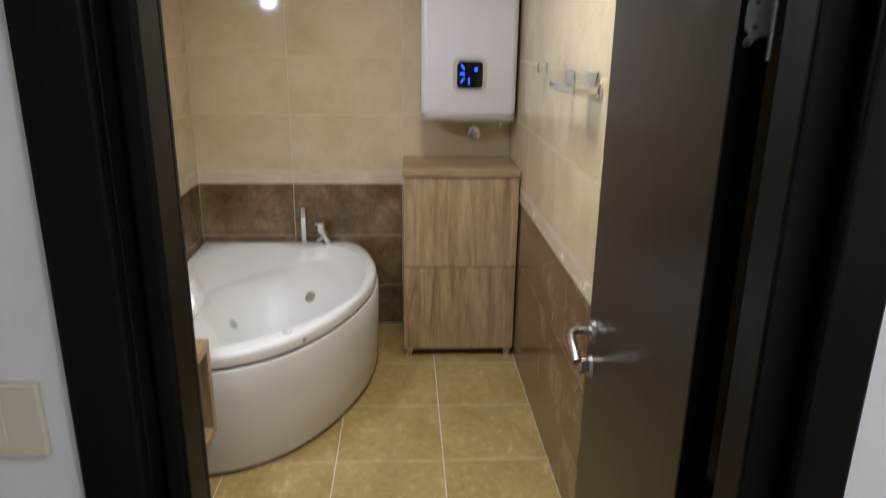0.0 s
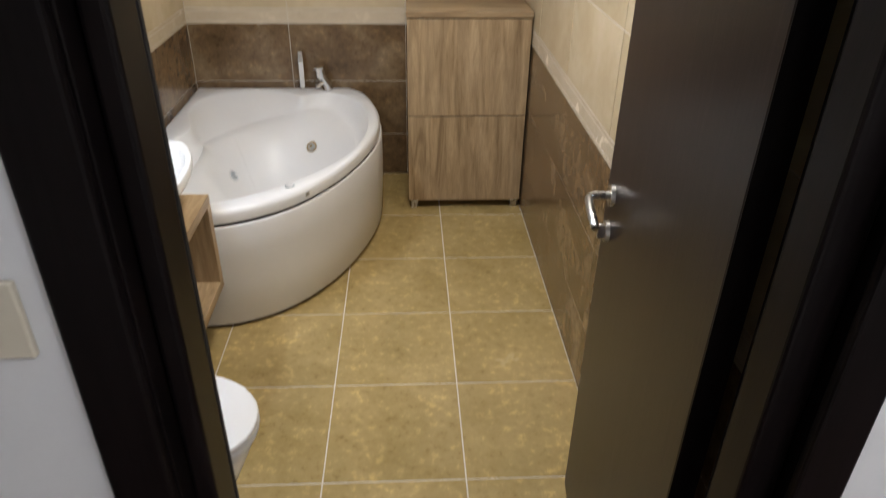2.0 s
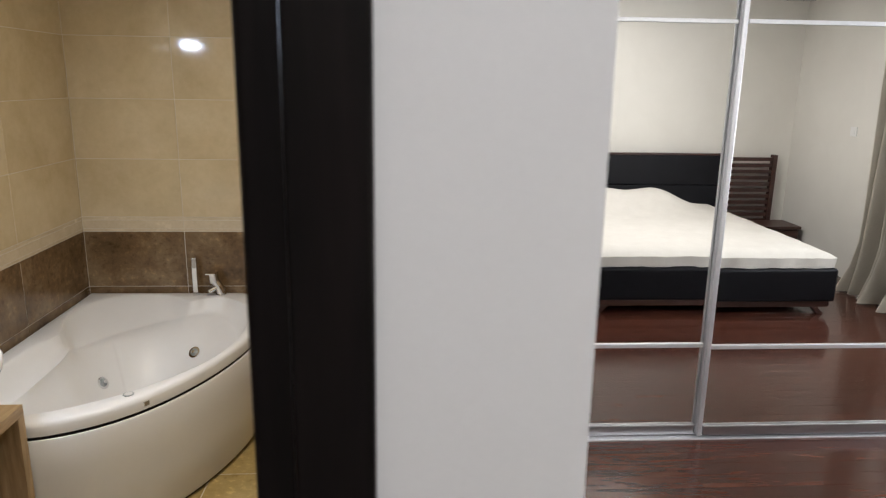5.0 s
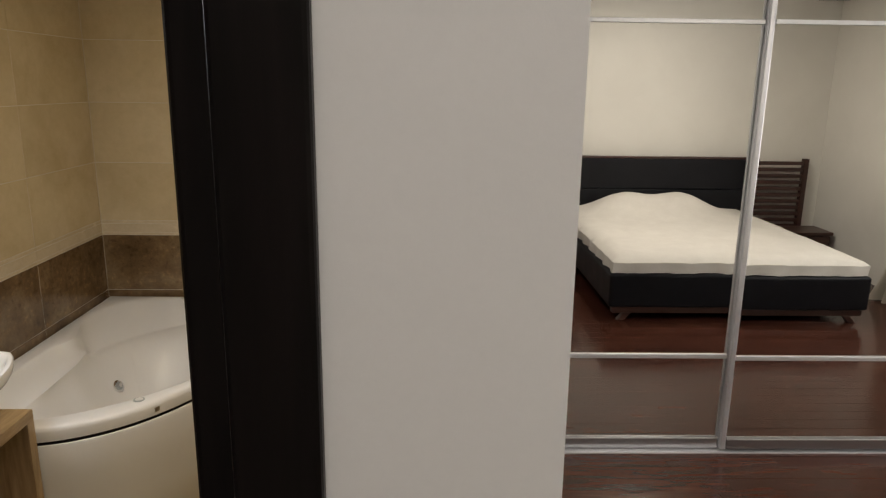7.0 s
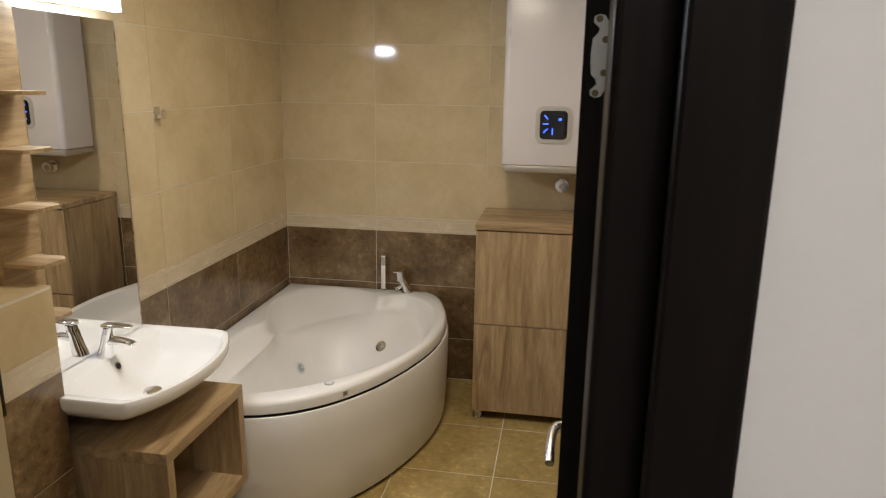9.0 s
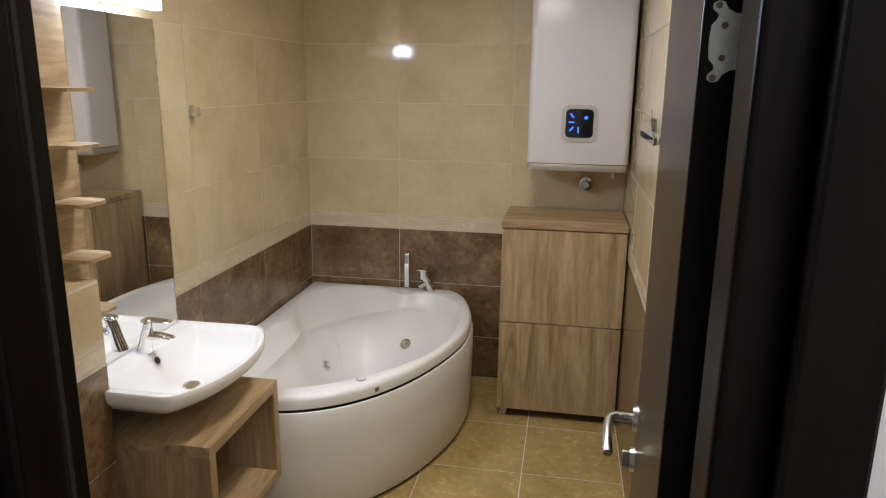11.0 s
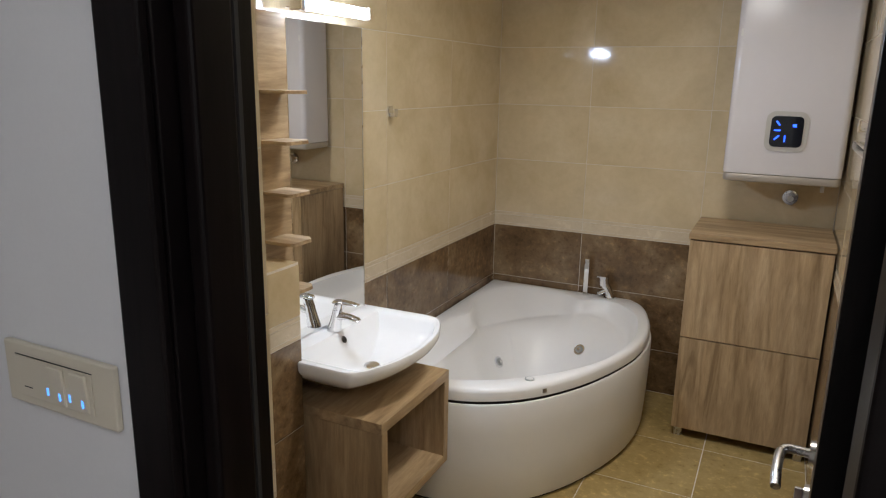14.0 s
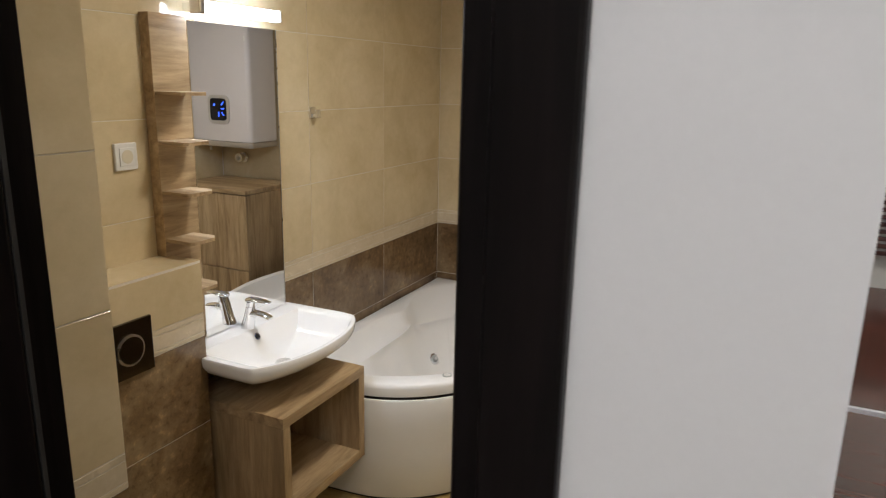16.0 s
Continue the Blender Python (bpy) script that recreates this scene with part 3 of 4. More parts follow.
def sign(x, z, length, angle, thick=0.006):
    bm = box(-length / 2, length / 2, -0.0006, 0.0006, -thick / 2, thick / 2)
    bm.transform(Matrix.Translation((x, 3.5372, z)) @ Matrix.Rotation(radians(angle), 4, "Y"))
    part("lit_sign", bm, BLUE, disp)


for x, z, length, angle in ((0.397, 1.480, 0.024, 50), (0.396, 1.449, 0.026, 0), (0.396, 1.418, 0.026, -45), (0.428, 1.414, 0.028, 90), (0.462, 1.474, 0.015, 0), (0.462, 1.468, 0.015, 0)):
    sign(x, z, length, angle)
part("sticker", box(0.207, 0.216, 3.5455, 3.5465, 1.845, 1.875), WHITEPL, boiler)
part("drain_pipe", rod((0.605, 3.64, 1.18), (0.605, 3.64, 1.22), 0.008, 14), WHITEPL, boiler, smooth=True)
valve = thing("stop_valve", (0.486, 3.80, 1.125), "round chrome stop valve on the wall under the heater", "valve")
part("rosette", rod((0.486, 3.8145, 1.125), (0.486, 3.800, 1.125), 0.037, 28, 0.034), CHROME, valve, smooth=True)
part("knob", rod((0.486, 3.800, 1.125), (0.486, 3.755, 1.125), 0.026, 24, 0.029), CHROME, valve, smooth=True)
part("cap", rod((0.486, 3.755, 1.125), (0.486, 3.750, 1.125), 0.014, 20), STEEL, valve, smooth=True)

# ---- vanity unit, basin, tap ----
van = thing("vanity_unit", (-0.80, 2.09, 0.22), "wall hung light oak open vanity box under the basin", "vanity unit")
VX, VY0, VY1, VT = -0.585, 1.846, 2.328, 0.594
VB = 0.222
part("top", box(-1.010, VX, VY0, VY1, VT - 0.036, VT, 0.0015), OAKY, van)
part("side", box(-1.010, VX, VY0, VY0 + 0.036, VB, VT - 0.0365, 0.0015), OAK, van)
part("side", box(-1.010, VX, VY1 - 0.036, VY1, VB, VT - 0.0365, 0.0015), OAK, van)
part("back", box(-1.010, -0.992, VY0 + 0.0365, VY1 - 0.0365, VB, VT - 0.037), OAK, van)
part("bottom", box(-0.9915, VX, VY0 + 0.0365, VY1 - 0.0365, VB, VB + 0.036, 0.0015), OAKY, van)

BT = 0.765
BY = 2.095
half = [(-1.010, -0.297), (-0.85, -0.300), (-0.700, -0.300), (-0.645, -0.270), (-0.590, -0.150), (-0.572, 0.0)]
rim_pts = half + [(x, -y) for x, y in reversed(half[:-1])]
b_out = [np.array((x, BY + y)) for x, y in rim_pts]
b_out = spline([tuple(p) for p in b_out], 6, False, (0, 1))
b_out = [np.array((p[0], p[1])) for p in b_out]
# the back closes straight along the wall
nb = 15
b_out += [np.array((-1.010, BY + 0.297 - 0.594 * (k + 1) / (nb + 1))) for k in range(nb)]


def toward(ring, c, k, shift=(0, 0)):
    return [np.array((c[0] + (p[0] - c[0]) * k[0] + shift[0], c[1] + (p[1] - c[1]) * k[1] + shift[1])) for p in ring]


bc = (-0.80, BY)
basin = thing("wash_basin", (-0.80, BY, 0.60), "white ceramic wash basin with bowed front edge on the wall", "wash basin")
bl = [(toward(b_out, bc, (0.40, 0.40), (-0.06, 0)), 0.630), (toward(b_out, bc, (0.58, 0.58), (-0.05, 0)), 0.638), (toward(b_out, bc, (0.72, 0.73), (-0.025, 0)), 0.670), (toward(b_out, bc, (0.88, 0.895), (-0.008, 0)), 0.702), (toward(b_out, bc, (0.955, 0.965)), 0.722), (toward(b_out, bc, (0.988, 0.993)), 0.736), (b_out, BT - 0.006), (toward(b_out, bc, (0.985, 0.988)), BT),
      (toward(b_out, bc, (0.95, 0.955)), BT), (toward(b_out, bc, (0.72, 0.885), (0.042, 0)), BT - 0.003), (toward(b_out, bc, (0.69, 0.85), (0.045, 0)), BT - 0.014), (toward(b_out, bc, (0.63, 0.76), (0.05, 0)), BT - 0.048), (toward(b_out, bc, (0.52, 0.62), (0.045, 0)), BT - 0.082), (toward(b_out, bc, (0.28, 0.34), (0.03, 0)), BT - 0.100), (toward(b_out, bc, (0.08, 0.08), (0.02, 0)), BT - 0.106)]
bm = bmesh.new()
rings = [[bm.verts.new((p[0], p[1], z)) for p in ring] for ring, z in bl]
loft(bm, rings)
bm.faces.new(rings[0])
bm.faces.new(rings[-1])
part("bowl", bm, CERAMIC, basin, smooth=True)
part("drain", rod((-0.775, BY, BT - 0.107), (-0.775, BY, BT - 0.101), 0.030, 24, 0.026), CHROME, basin, "chrome drain", smooth=True)
part("overflow_ring", rod((-0.8945, BY, BT - 0.0325), (-0.8892, BY, BT - 0.0297), 0.0135, 20), CHROME, basin, "chrome overflow ring", smooth=True)
# no hole is cut: a thin black disc paints the darkness inside it
part("overflow", rod((-0.8892, BY, BT - 0.0297), (-0.8885, BY, BT - 0.0293), 0.0095, 18), BLACK, basin, "black disc painted as the dark of the overflow hole")

tap = thing("basin_tap", (-0.925, BY, BT), "chrome single lever mixer tap on the basin", "tap")


def lofted(sections, seg=20):
    """A rounded body through sections (x, z, half width, half height, tilt), lying along the tap's own plane."""
    bm, rings = bmesh.new(), []
    for x, z, w, h, tilt in sections:
        ring = []
        for k in range(seg):
            a = 2 * math.pi * k / seg
            u, v = w * math.cos(a), h * math.sin(a)
            ring.append(bm.verts.new((x + v * math.sin(radians(tilt)), BY + u, BT + z + v * math.cos(radians(tilt)))))
        rings.append(ring)
    loft(bm, rings)
    bm.faces.new(rings[0])
    bm.faces.new(rings[-1])
    return bm


part("body", lofted([(-0.932, -0.002, 0.025, 0.026, 90), (-0.930, 0.010, 0.024, 0.025, 88), (-0.924, 0.035, 0.021, 0.022, 82), (-0.917, 0.062, 0.020, 0.020, 78), (-0.912, 0.080, 0.021, 0.020, 78)]), CHROME, tap, smooth=True)
part("spout", lofted([(-0.930, 0.050, 0.017, 0.016, 0), (-0.895, 0.056, 0.018, 0.013, 4), (-0.860, 0.057, 0.018, 0.009, 6), (-0.835, 0.053, 0.017, 0.007, 12), (-0.826, 0.048, 0.014, 0.005, 20)]), CHROME, tap, smooth=True)
part("cartridge", lofted([(-0.911, 0.0805, 0.0195, 0.019, 78), (-0.907, 0.100, 0.0195, 0.019, 78)]), CHROME, tap, smooth=True)
part("lever", lofted([(-0.930, 0.104, 0.012, 0.005, 0), (-0.920, 0.105, 0.020, 0.009, 0), (-0.895, 0.107, 0.021, 0.008, 0), (-0.865, 0.108, 0.019, 0.005, 0), (-0.835, 0.107, 0.015, 0.003, 4), (-0.826, 0.106, 0.010, 0.002, 6)]), CHROME, tap, smooth=True)

# ---- mirror with shelf board and lamp ----
FX = -0.975
board = thing("shelf_board", (-0.99, 1.855, 0.80), "light oak wall board with five small shelves", "shelf")
part("panel", box(XL + 0.001, FX, 1.790, 1.935, 0.80, 1.825, 0.001), OAKY, board)
for z in (1.598, 1.451, 1.297, 1.146, 0.992):
    part("shelf", prism([(FX + 0.0005, 1.793), (-0.872, 1.793), (-0.862, 1.803), (-0.862, 1.885), (-0.885, 1.908), (FX + 0.0005, 1.908)], z - 0.010, z), OAKX, board)
mirror = thing("bathroom_mirror", (-0.99, 2.15, 0.785), "frameless wall mirror above the basin", "mirror")
part("backing", box(XL + 0.001, FX - 0.0045, 1.936, 2.362, 0.769, 1.812), OAK, mirror)
part("glass", box(FX - 0.004, FX, 1.937, 2.362, 0.768, 1.812, 0.0008), MIRROR, mirror)
part("edge_strip", box(XL + 0.001, FX + 0.0005, 2.3625, 2.3655, 0.768, 1.812), STEEL, mirror)
lamp = thing("mirror_lamp", (-0.94, 2.08, 1.83), "bright white tubular lamp on a chrome arm above the mirror", "lamp")
part("mount", box(XL + 0.001, -0.945, 1.96, 2.29, 1.842, 1.868, 0.004), CHROME, lamp)
part("diffuser", rod((-0.922, 1.945, 1.852), (-0.922, 2.302, 1.852), 0.0185, 20), LED, lamp, "glowing white tube", smooth=True)
part("end_cap", box(-0.945, -0.900, 1.920, 1.9445, 1.830, 1.875, 0.004), CHROME, lamp)
part("end_cap", box(-0.943, -0.902, 2.3025, 2.309, 1.832, 1.873, 0.003), WHITEPL, lamp)

hook = thing("towel_hook", (XL, 2.625, 1.50), "small square chrome towel hook on the tiles", "hook")
part("plate", box(XL + 0.0005, XL + 0.008, 2.607, 2.643, 1.485, 1.530, 0.002), CHROME, hook)
part("peg", box(XL + 0.0082, XL + 0.028, 2.615, 2.632, 1.490, 1.502, 0.002), CHROME, hook)
part("peg_end", box(XL + 0.0282, XL + 0.036, 2.610, 2.638, 1.488, 1.520, 0.002), CHROME, hook)

sock = thing("wall_socket", (XL, 1.667, 1.36), "white plastic wall socket on cream tiles", "socket")
part("plate", box(XL + 0.0005, XL + 0.011, 1.660, 1.738, 1.370, 1.450, 0.003), WHITEPL, sock)
part("insert", box(XL + 0.0112, XL + 0.014, 1.673, 1.725, 1.383, 1.437, 0.002), WHITEPL, sock)
# flat disc in a darker plastic, painting the shade of the socket's recess
part("recess", rod((XL + 0.0142, 1.699, 1.410), (XL + 0.0150, 1.699, 1.410), 0.020, 24), IVORY, sock, "flat ivory disc painted as the round recess in shade")

plate = thing("flush_plate", (-0.861, 1.465, 0.80), "square glossy dark flush plate with round button", "flush plate")
part("plate", box(-0.8605, -0.850, 1.365, 1.605, 0.812, 0.975, 0.002), DARKMETAL, plate)
part("button", rod((-0.8498, 1.525, 0.893), (-0.845, 1.525, 0.893), 0.046, 32), STEEL, plate, smooth=True)
part("button_face", rod((-0.8448, 1.525, 0.893), (-0.843, 1.525, 0.893), 0.040, 32), DARKMETAL, plate, smooth=True)

# ---- toilet ----
wc = thing("toilet", (-0.58, 1.39, 0.0), "white ceramic wall hung toilet with closed lid", "toilet")


def egg(cx, cy, back, nose, width, n=40):
    out = []
    for k in range(n):
        a = 2 * math.pi * k / n
        c, s = math.cos(a), math.sin(a)
        out.append(np.array((cx + (nose if c > 0 else back) * (abs(c) ** (1.0 if c > 0 else 0.6)) * (1 if c > 0 else -1), cy + width * (1 if s > 0 else -1) * abs(s) ** 0.9)))
    return out


bm = bmesh.new()
rings = [[bm.verts.new((p[0], p[1], z)) for p in egg(-0.555 - s, 1.39, 0.27 - s * 0.5, 0.275 * k, 0.178 * k)] for z, k, s in ((0.10, 0.55, 0.06), (0.16, 0.70, 0.04), (0.28, 0.88, 0.015), (0.38, 0.98, 0.0), (0.415, 1.0, 0.0))]
loft(bm, rings)
bm.faces.new(rings[0])
bm.faces.new(rings[-1])
part("pan", bm, CERAMIC, wc, smooth=True)
part("seat", prism(egg(-0.55, 1.39, 0.235, 0.283, 0.182), 0.4155, 0.432, 0.004), WHITEPL, wc, smooth=True)
part("lid", prism(egg(-0.55, 1.39, 0.235, 0.283, 0.182), 0.4325, 0.452, 0.006), WHITEPL, wc, smooth=True)

# ---- towel holder with soap dish ----
rail = thing("soap_dish_holder", (XR, 2.24, 1.46), "flat chrome soap dish holder on the tiled wall", "dish holder")
for y in (2.40, 2.08):
    part("bracket", box(XR - 0.010, XR - 0.0005, y - 0.018, y + 0.018, 1.458, 1.502, 0.003), CHROME, rail)
    part("arm", box(XR - 0.072, XR - 0.0102, y - 0.006, y + 0.006, 1.472, 1.490, 0.002), CHROME, rail)
part("bar", box(XR - 0.084, XR - 0.0722, 2.07, 2.415, 1.469, 1.491, 0.002), CHROME, rail)
dish = thing("soap_dish", (XR - 0.04, 2.18, 1.49), "clear glass soap dish in a chrome holder", "dish")
bm = bmesh.new()
rings = [[bm.verts.new((XR - 0.042 + 0.036 * k * cx, 2.16 + 0.062 * k * cy, z)) for cx, cy in ((-1, -1), (1, -1), (1, 1), (-1, 1))] for z, k in ((1.4905, 0.85), (1.535, 1.0), (1.535, 0.94), (1.497, 0.80))]
loft(bm, rings)
bm.faces.new(rings[0])
bm.faces.new(rings[-1])
part("bowl", bm, GLASS, dish)
peg = thing("robe_hook", (XR, 2.87, 1.49), "small chrome double robe hook on the tiled wall", "hook")
part("plate", box(XR - 0.007, XR - 0.0005, 2.845, 2.895, 1.490, 1.535, 0.002), CHROME, peg)
for y in (2.852, 2.888):
    part("peg", box(XR - 0.034, XR - 0.0072, y - 0.006, y + 0.006, 1.492, 1.503, 0.002), CHROME, peg)
    part("peg_end", box(XR - 0.040, XR - 0.0342, y - 0.007, y + 0.007, 1.490, 1.530, 0.002), CHROME, peg)

# ---- light switch on the bedroom wall ----
sw = thing("light_switch", (-0.36, YW, 1.20), "ivory three-gang light switch with blue indicator lights", "light switch")
part("plate", box(-0.466, -0.258, YW - 0.010, YW - 0.0005, 1.207, 1.293, 0.003, 3), IVORY, sw)
part("module", box(-0.442, -0.296, YW - 0.0120, YW - 0.0102, 1.220, 1.276, 0.001), IVORY, sw)
part("seam", box(-0.442, -0.296, YW - 0.0112, YW - 0.0102, 1.2765, 1.2775), SHADOWGAP, sw)
part("mark", box(-0.428, -0.412, YW - 0.0125, YW - 0.0121, 1.2335, 1.2348), SHADOWGAP, sw)
for x in (-0.375, -0.332):
    bm = box(x, x + 0.029, YW - 0.0175, YW - 0.0122, 1.222, 1.274, 0.002)
    for v in bm.verts:
        if v.co.y < YW - 0.014:
            v.co.y += 0.0042 * (1.274 - v.co.z) / 0.052
    rock = part("rocker", bm, IVORY, sw)
    part("indicator", box(x + 0.018, x + 0.021, YW - 0.0152, YW - 0.0141, 1.230, 1.240), BLUESW, rock, "blue indicator light")
for x in (-0.383, -0.341):
    part("indicator", box(x, x + 0.003, YW - 0.0128, YW - 0.0121, 1.231, 1.241), BLUESW, sw, "blue indicator light")

# ---- mirrored sliding wardrobe ----
ward = thing("sliding_wardrobe", (2.6, WARD + 0.35, 0.0), "sliding wardrobe with mirror doors in satin metal frames", "wardrobe")


def sliding_door(x0, x1, y, z0):
    d = part("door", box(x0 + 0.01, x1 - 0.01, y + 0.012, y + 0.018, z0, 2.44), ALU, ward, "mirrored sliding door")
    bars = (z0, z0 + 0.052, 0.450, 0.470, 1.872, 1.890, 2.40, 2.44)
    for a, b in zip(bars[0::2], bars[1::2]):
        part("rail", box(x0 + 0.028, x1 - 0.028, y - 0.006, y + 0.0118, a, b, 0.002), RAILMETAL if a == z0 else ALU, d)
    part("rail_lip", box(x0 + 0.028, x1 - 0.028, y - 0.009, y - 0.0062, z0 + 0.046, z0 + 0.053, 0.001), ALU, d)
    for a, b in zip(bars[1:-1:2], bars[2::2]):
        part("mirror_panel", box(x0 + 0.028, x1 - 0.028, y + 0.004, y + 0.0115, a + 0.0005, b - 0.0005), MIRROR, d)
    for a in (x0, x1 - 0.025):
        part("stile", upright_bevel_box(a, a + 0.025, y - 0.008, y + 0.0118, z0, 2.44, 0.006, 4, 0.001), ALU, d, smooth=True)


sliding_door(0.80, 2.045, WARD + 0.022, 0.012)
sliding_door(2.020, 3.22, WARD - 0.002, 0.018)
sliding_door(3.195, 4.46, WARD + 0.022, 0.012)
part("track", box(0.775, 4.495, WARD - 0.02, WARD + 0.07, -0.0, 0.008, 0.002), ALU, ward, "metal floor track")
part("carcass", box(0.775, 4.495, WARD + 0.09, WARD + 0.72, 0.0, 2.46), OAKX, ward)
part("fascia", box(0.775, 4.495, WARD - 0.02, WARD + 0.0895, 2.4605, 2.548), WHITEPL, ward)

# ---- bed ----
bed = thing("double_bed", (2.88, 0.36, 0.0), "low double bed with black upholstered base and cream cover", "bed")
BX0, BX1, BY0, BY1 = 1.965, 3.80, -0.60, 1.357
part("base", box(BX0, BX1, BY0, BY1, 0.10, 0.345, 0.02, 3), LEATHER, bed, "black upholstered base")
for y in (1.285, -0.30):
    part("runner", box(BX0 + 0.03, BX1 - 0.03, y, y + 0.05, 0.055, 0.098, 0.004), MAHOGANY, bed, "dark red wooden runner")
    for x, lean in ((BX0 + 0.12, -0.05), (BX1 - 0.16, 0.05)):
        bm = box(x, x + 0.05, y + 0.002, y + 0.048, 0.0, 0.0545, 0.003)
        for v in bm.verts:
            v.co.x += lean * (0.0545 - v.co.z) / 0.0545
        part("leg", bm, MAHOGANY, bed)
for z0, z1 in ((0.30, 0.660), (0.664, 0.955)):
    part("headboard_panel", box(BX0 + 0.002, BX1, -0.655, -0.602, z0, z1, 0.010, 3), LEATHER, bed)
part("headboard_rail", box(BX0, BX1, -0.662, -0.598, 0.957, 0.975, 0.003), MAHOGANY, bed)
for x0, x1 in ((1.46, 1.960), (3.806, 4.33)):
    wing = part("headboard_wing", box(x0, x0 + 0.045, -0.66, -0.60, 0.25, 0.972, 0.004), MAHOGANY, bed, "slatted dark wood side wing")
    part("post", box(x1 - 0.045, x1, -0.66, -0.60, 0.25, 0.972, 0.004), MAHOGANY, wing)
    for k in range(11):
        z = 0.30 + k * 0.061
        part("slat", box(x0 + 0.046, x1 - 0.046, -0.65, -0.612, z, z + 0.034, 0.003), MAHOGANY, wing)
# mattress under a soft cover, with pillows under its head end
bm = bmesh.new()
NX, NY = 56, 60
grid = []
for j in range(NY + 1):
    row = []
    for i in range(NX + 1):
        u, v = i / NX, j / NY
        x, y = BX0 + 0.02 + (BX1 - BX0 - 0.04) * u, BY0 + 0.01 + (BY1 - 0.02 - BY0 - 0.01) * v
        hump = sum(math.exp(-((u - c) / 0.17) ** 2) for c in (0.30, 0.60)) * math.exp(-((v - 0.10) / 0.13) ** 2)
        edge = min(u, 1 - u, (1 - v) * 1.07, 0.06) / 0.06
        z = 0.425 + 0.05 * edge ** 0.5 + 0.18 * hump + 0.007 * noise.noise(Vector((x * 5, y * 5, 1))) + 0.004 * noise.noise(Vector((x * 16, y * 6, 2)))
        row.append(bm.verts.new((x, y, z)))
    grid.append(row)
for j in range(NY):
    for i in range(NX):
        bm.faces.new((grid[j][i], grid[j][i + 1], grid[j + 1][i + 1], grid[j + 1][i]))
loop = grid[0][:] + [r[-1] for r in grid[1:]] + grid[-1][-2::-1] + [r[0] for r in grid[-2:0:-1]]
cx, cy = (BX0 + BX1) / 2, (BY0 + BY1) / 2
lower = [bm.verts.new((v.co.x + 0.010 * math.sin(k * 0.9), v.co.y + 0.008 * math.sin(k * 0.7), 0.350 + 0.003 * math.sin(k * 0.55) + 0.002 * math.sin(k * 1.7))) for k, v in enumerate(loop)]
for k in range(len(loop)):
    bm.faces.new((loop[k], loop[(k + 1) % len(loop)], lower[(k + 1) % len(loop)], lower[k]))
bm.faces.new(lower)
solid("bed_cover", bm, SHEET, "rumpled cream cover drawn over mattress and pillows", "bedding", smooth=True)

night = thing("nightstand", (4.4, -0.45, 0.0), "low dark red wooden nightstand beside the bed", "nightstand")
part("top", box(4.06, 4.46, -0.60, -0.26, 0.295, 0.325, 0.004), MAHOGANY, night)
part("body", box(4.08, 4.44, -0.59, -0.28, 0.06, 0.2945, 0.003), MAHOGANY, night)
part("drawer_front", box(4.085, 4.435, -0.2795, -0.262, 0.08, 0.285, 0.003), MAHOGANY, night)
for x in (4.09, 4.39):
    part("foot", box(x, x + 0.04, -0.57, -0.29, 0.0, 0.0595), MAHOGANY, night)

# ---- curtain at the window wall ----
curtain = thing("curtain", (4.36, 1.04, 0.0), "floor length beige curtain hanging in folds", "curtain")
bm = bmesh.new()
rings = []
for j in range(13):
    z = 0.015 + (2.45 - 0.015) * j / 12
    row = []
    for i in range(181):
        s = i / 180
        y = 0.72 + 0.65 * s
        fold = 0.075 * math.sin(s * 2 * math.pi * 6 + 0.6 * math.sin(s * 9)) * (1 - 0.35 * j / 12) + 0.03 * math.sin(s * 17 + j * 0.2)
        flare = 0.16 * max(0, 1 - j / 2.5) ** 2
        row.append(bm.verts.new((4.36 - flare * (0.6 + 0.4 * math.sin(s * 14)) + fold, y, z)))
    rings.append(row)
loft(bm, rings, False)
bmesh.ops.solidify(bm, geom=bm.faces, thickness=0.004)
part("cloth", bm, CURTAIN, curtain, smooth=True)
part("rail", box(4.30, 4.42, 0.25, 2.8, 2.465, 2.50, 0.004), WHITEPL, curtain, "white curtain rail")

vent = thing("air_conditioner", (4.34, -0.60, 2.41), "small white air conditioner high on the wall", "air conditioner")
part("housing", box(4.20, 4.49, -0.699, -0.52, 2.413, 2.53, 0.03, 4), WHITEPL, vent, smooth=True)
part("vane", box(4.215, 4.475, -0.60, -0.55, 2.404, 2.412, 0.002), STEEL, vent)

wsw = thing("light_switch", (4.5, 0.28, 1.24), "small white light switch beside the curtain", "light switch")
part("plate", box(4.488, 4.4995, 0.205, 0.285, 1.22, 1.30, 0.003), WHITEPL, wsw)
part("rocker", box(4.484, 4.4878, 0.220, 0.270, 1.235, 1.285, 0.002), WHITEPL, wsw)

# unseen lamp body added around the bedroom fill light
clamp = thing("ceiling_lamp", (2.5, 0.75, 2.505), "flat unseen bedroom ceiling lamp added for the fill light", "ceiling lamp")
part("base", rod((2.5, 0.75, 2.535), (2.5, 0.75, 2.549), 0.20, 32), WHITEPL, clamp)
part("shade", rod((2.5, 0.75, 2.512), (2.5, 0.75, 2.5348), 0.19, 32), LAMPGLASS, clamp, "glowing opal shade", smooth=True)

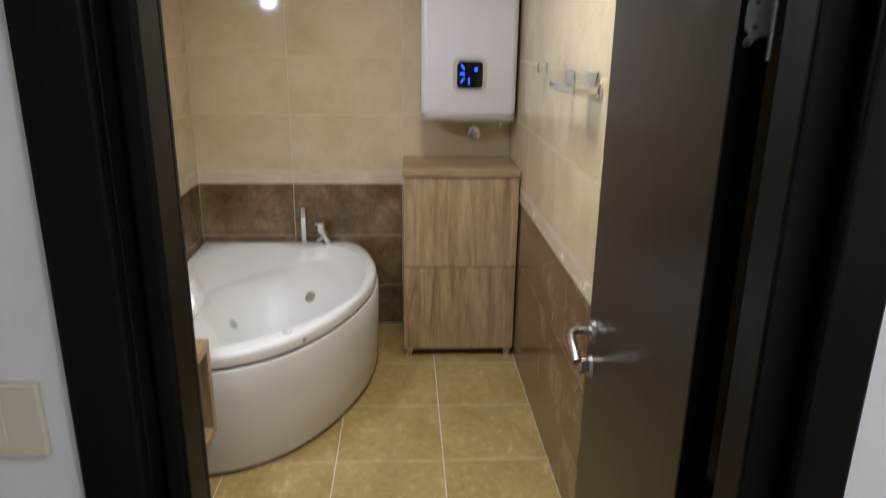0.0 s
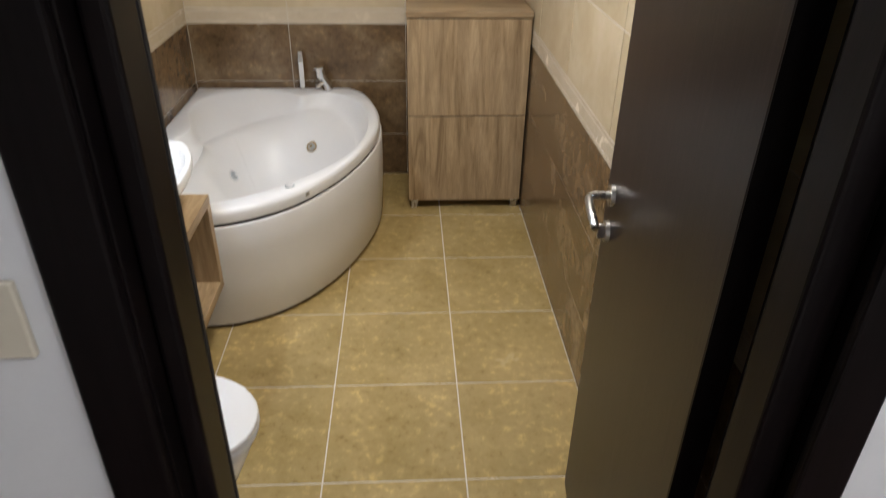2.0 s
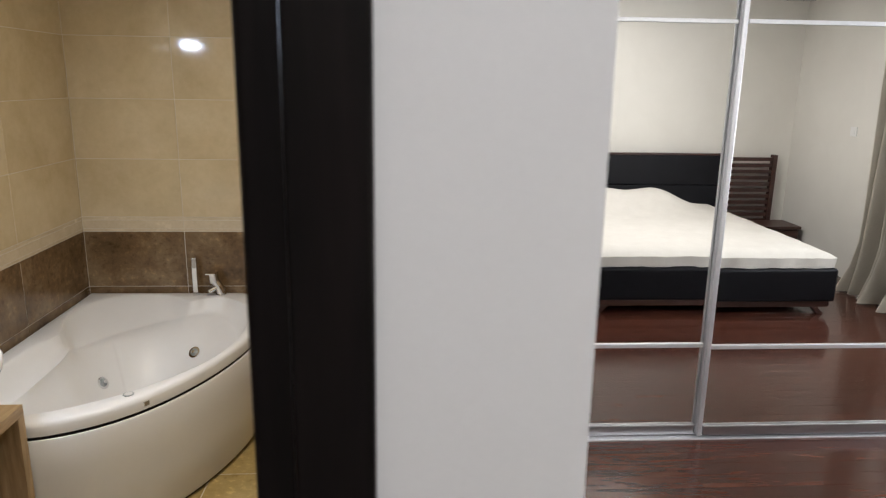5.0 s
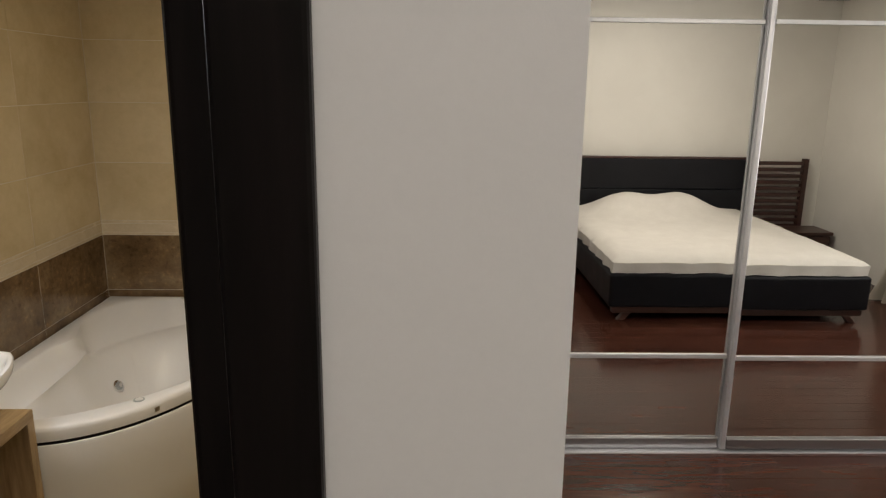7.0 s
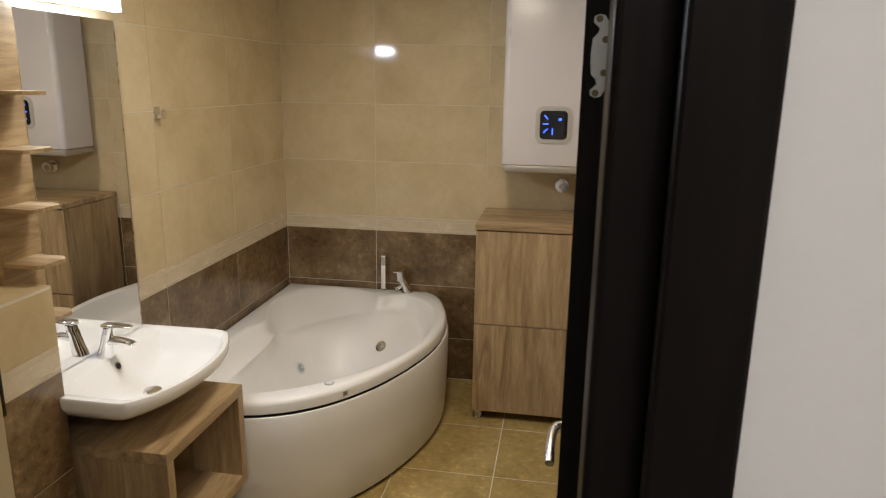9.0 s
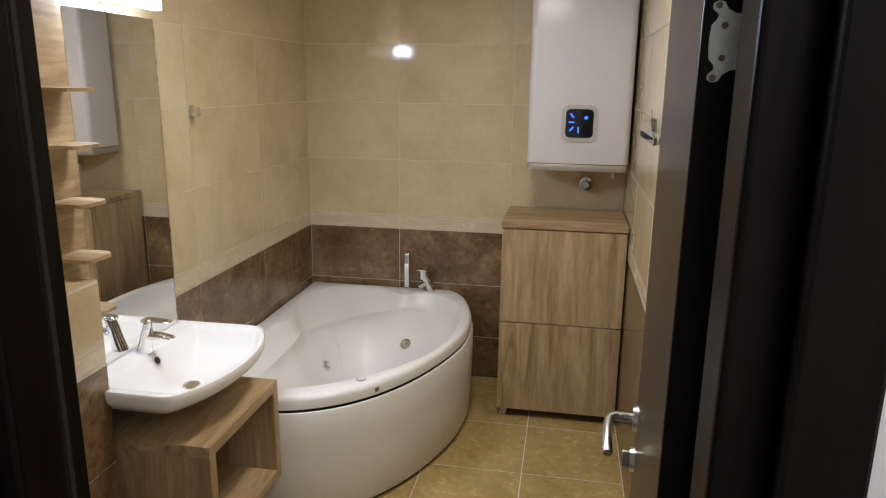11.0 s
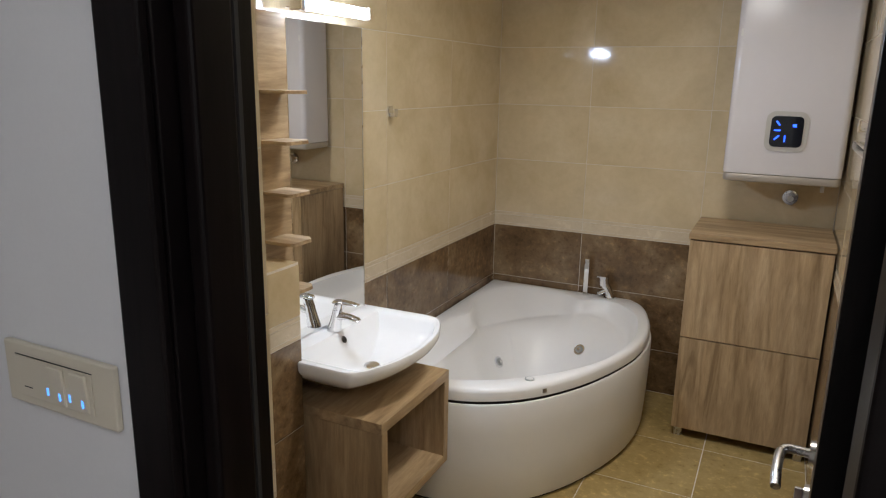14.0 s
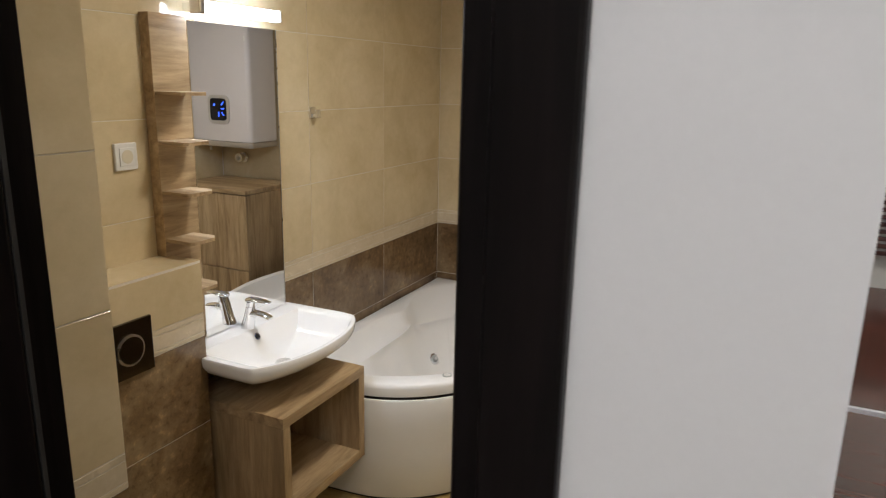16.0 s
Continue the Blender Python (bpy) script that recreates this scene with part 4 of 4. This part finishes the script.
# the lamp by the door is an unseen addition that carries the passage fill
for name, x, y, label in (("ceiling_lamp", 0.10, 2.15, "flat opal glass bathroom ceiling lamp"), ("ceiling_lamp", 0.75, -0.40, "small unseen ceiling lamp added by the door")):
    cl = thing(name, (x, y, 2.53), label, "ceiling lamp")
    part("base", rod((x, y, 2.540), (x, y, 2.5495), 0.13, 28), WHITEPL, cl)
    part("shade", rod((x, y, 2.537), (x, y, 2.5398), 0.12, 28), LAMPGLASS, cl, "glowing opal shade", smooth=True)

# ---- tiles and planks: pieces ----
PIECES = {}


def piece(name, w, h, mat, parent, m, chamfer=0.0005, depth=T):
    """One slab, w by h, standing depth proud in its own z, at the pose m."""
    key = (round(w, 4), round(h, 4), mat.name, name)
    if key not in PIECES:
        bm = bmesh.new()
        rings = [[bm.verts.new((sx * (w / 2 - c), sy * (h / 2 - c), z)) for sx, sy in ((-1, -1), (1, -1), (1, 1), (-1, 1))] for z, c in ((-depth, 0), (-chamfer, 0), (0, chamfer))]
        loft(bm, rings)
        bm.faces.new(rings[-1])
        PIECES[key] = mesh_of(name, bm, mat)
    ob = new(name, PIECES[key])
    ob.parent = parent
    ob.matrix_local = Matrix.Translation(-ORIGIN[parent]) @ m
    return ob


def cells(a, b, first, step):
    """The spans into which joints at first + k * step cut a..b."""
    k = math.ceil((a - first) / step + 1e-6)
    cuts = [a]
    while first + k * step < b - 1e-6:
        cuts.append(first + k * step)
        k += 1
    return [(p, q) for p, q in zip(cuts, cuts[1:] + [b]) if q - p > 0.008]


# turns that lay a piece's own z along a wall's normal, its own y upright
FACE = {"-y": Matrix(((1, 0, 0), (0, 0, -1), (0, 1, 0))), "+x": Matrix(((0, 0, 1), (1, 0, 0), (0, 1, 0))), "-x": Matrix(((0, 0, -1), (-1, 0, 0), (0, 1, 0))), "+y": Matrix(((-1, 0, 0), (0, 0, 1), (0, 1, 0)))}
COURSES = [(0.0, 0.24, BROWN), (0.24, 0.54, BROWN), (0.54, 0.838, BROWN), (0.838, 0.852, BORDER), (0.852, 0.898, BORDER), (0.898, 0.915, BORDER)] + [(0.915 + 0.3 * k, min(1.215 + 0.3 * k, CEIL), CREAM) for k in range(6)]
GAP = 0.0028


def tile_wall(parent, face, plane, a, b, first, z_top=CEIL, z_bottom=0.0):
    for z0, z1, mat in COURSES:
        z0, z1 = max(z0, z_bottom), min(z1, z_top)
        if z1 - z0 < 0.01:
            continue
        for p, q in cells(a, b, first, 0.6):
            centre = {"y": ((p + q) / 2, plane), "x": (plane, (p + q) / 2)}[face[1]]
            m = Matrix.Translation((*centre, (z0 + z1) / 2)) @ FACE[face].to_4x4()
            m = m @ pose(0, 0, 0, random.uniform(-0.1, 0.1), random.uniform(-0.1, 0.1), 0)
            piece("border_tile" if mat is BORDER else "tile", q - p - GAP, z1 - z0 - GAP, mat, parent, m)


tile_wall(wall_back, "-y", YB, XL, XR, -0.504)
tile_wall(wall_left, "+x", XL, YF + 0.01, YB, 2.607)
tile_wall(wall_right, "-x", XR, YF + 0.01, YB, 2.62)
tile_wall(pier, "+x", -0.378, YF + 0.004, 1.112, 1.112)
tile_wall(pier, "+y", 1.112, XL, -0.378, -0.378)
tile_wall(cistern_box, "+x", -0.861, 1.112, 1.818, 1.218, 1.080)
tile_wall(cistern_box, "+y", 1.818, XL, -0.861, -0.861, 1.080)
piece("ledge_tile", 0.153, 0.704, CREAM, cistern_box, pose(-0.9385, 1.465, 1.088))

for x0, x1 in cells(XL, XR, 0.262, 0.428):
    for y0, y1 in cells(0.79, 3.296, 3.296, 0.428) + [(3.296, YB)]:
        piece("tile", x1 - x0 - 0.0045, y1 - y0 - 0.0045, FLOORT, floor_bath, pose((x0 + x1) / 2, (y0 + y1) / 2, 0, random.uniform(-0.06, 0.06), random.uniform(-0.06, 0.06)))

for parent, xa, xb, ya, yb in ((floor_bed, -1.9, 4.5, -0.70, 0.765), (floor_east, XE, 4.5, 0.765, 3.15)):
    y = ya
    while y < yb - 0.01:
        w = min(0.092, yb - y)
        x = xa - random.uniform(0, 1.2)
        while x < xb:
            x1 = x + random.choice((1.1, 1.4, 1.7))
            p, q = max(x, xa), min(x1, xb)
            if q - p > 0.02:
                piece("plank", q - p - 0.0014, w - 0.0014, PLANK, parent, pose((p + q) / 2, y + w / 2, 0), 0.0003, 0.012)
            x = x1
        y += w
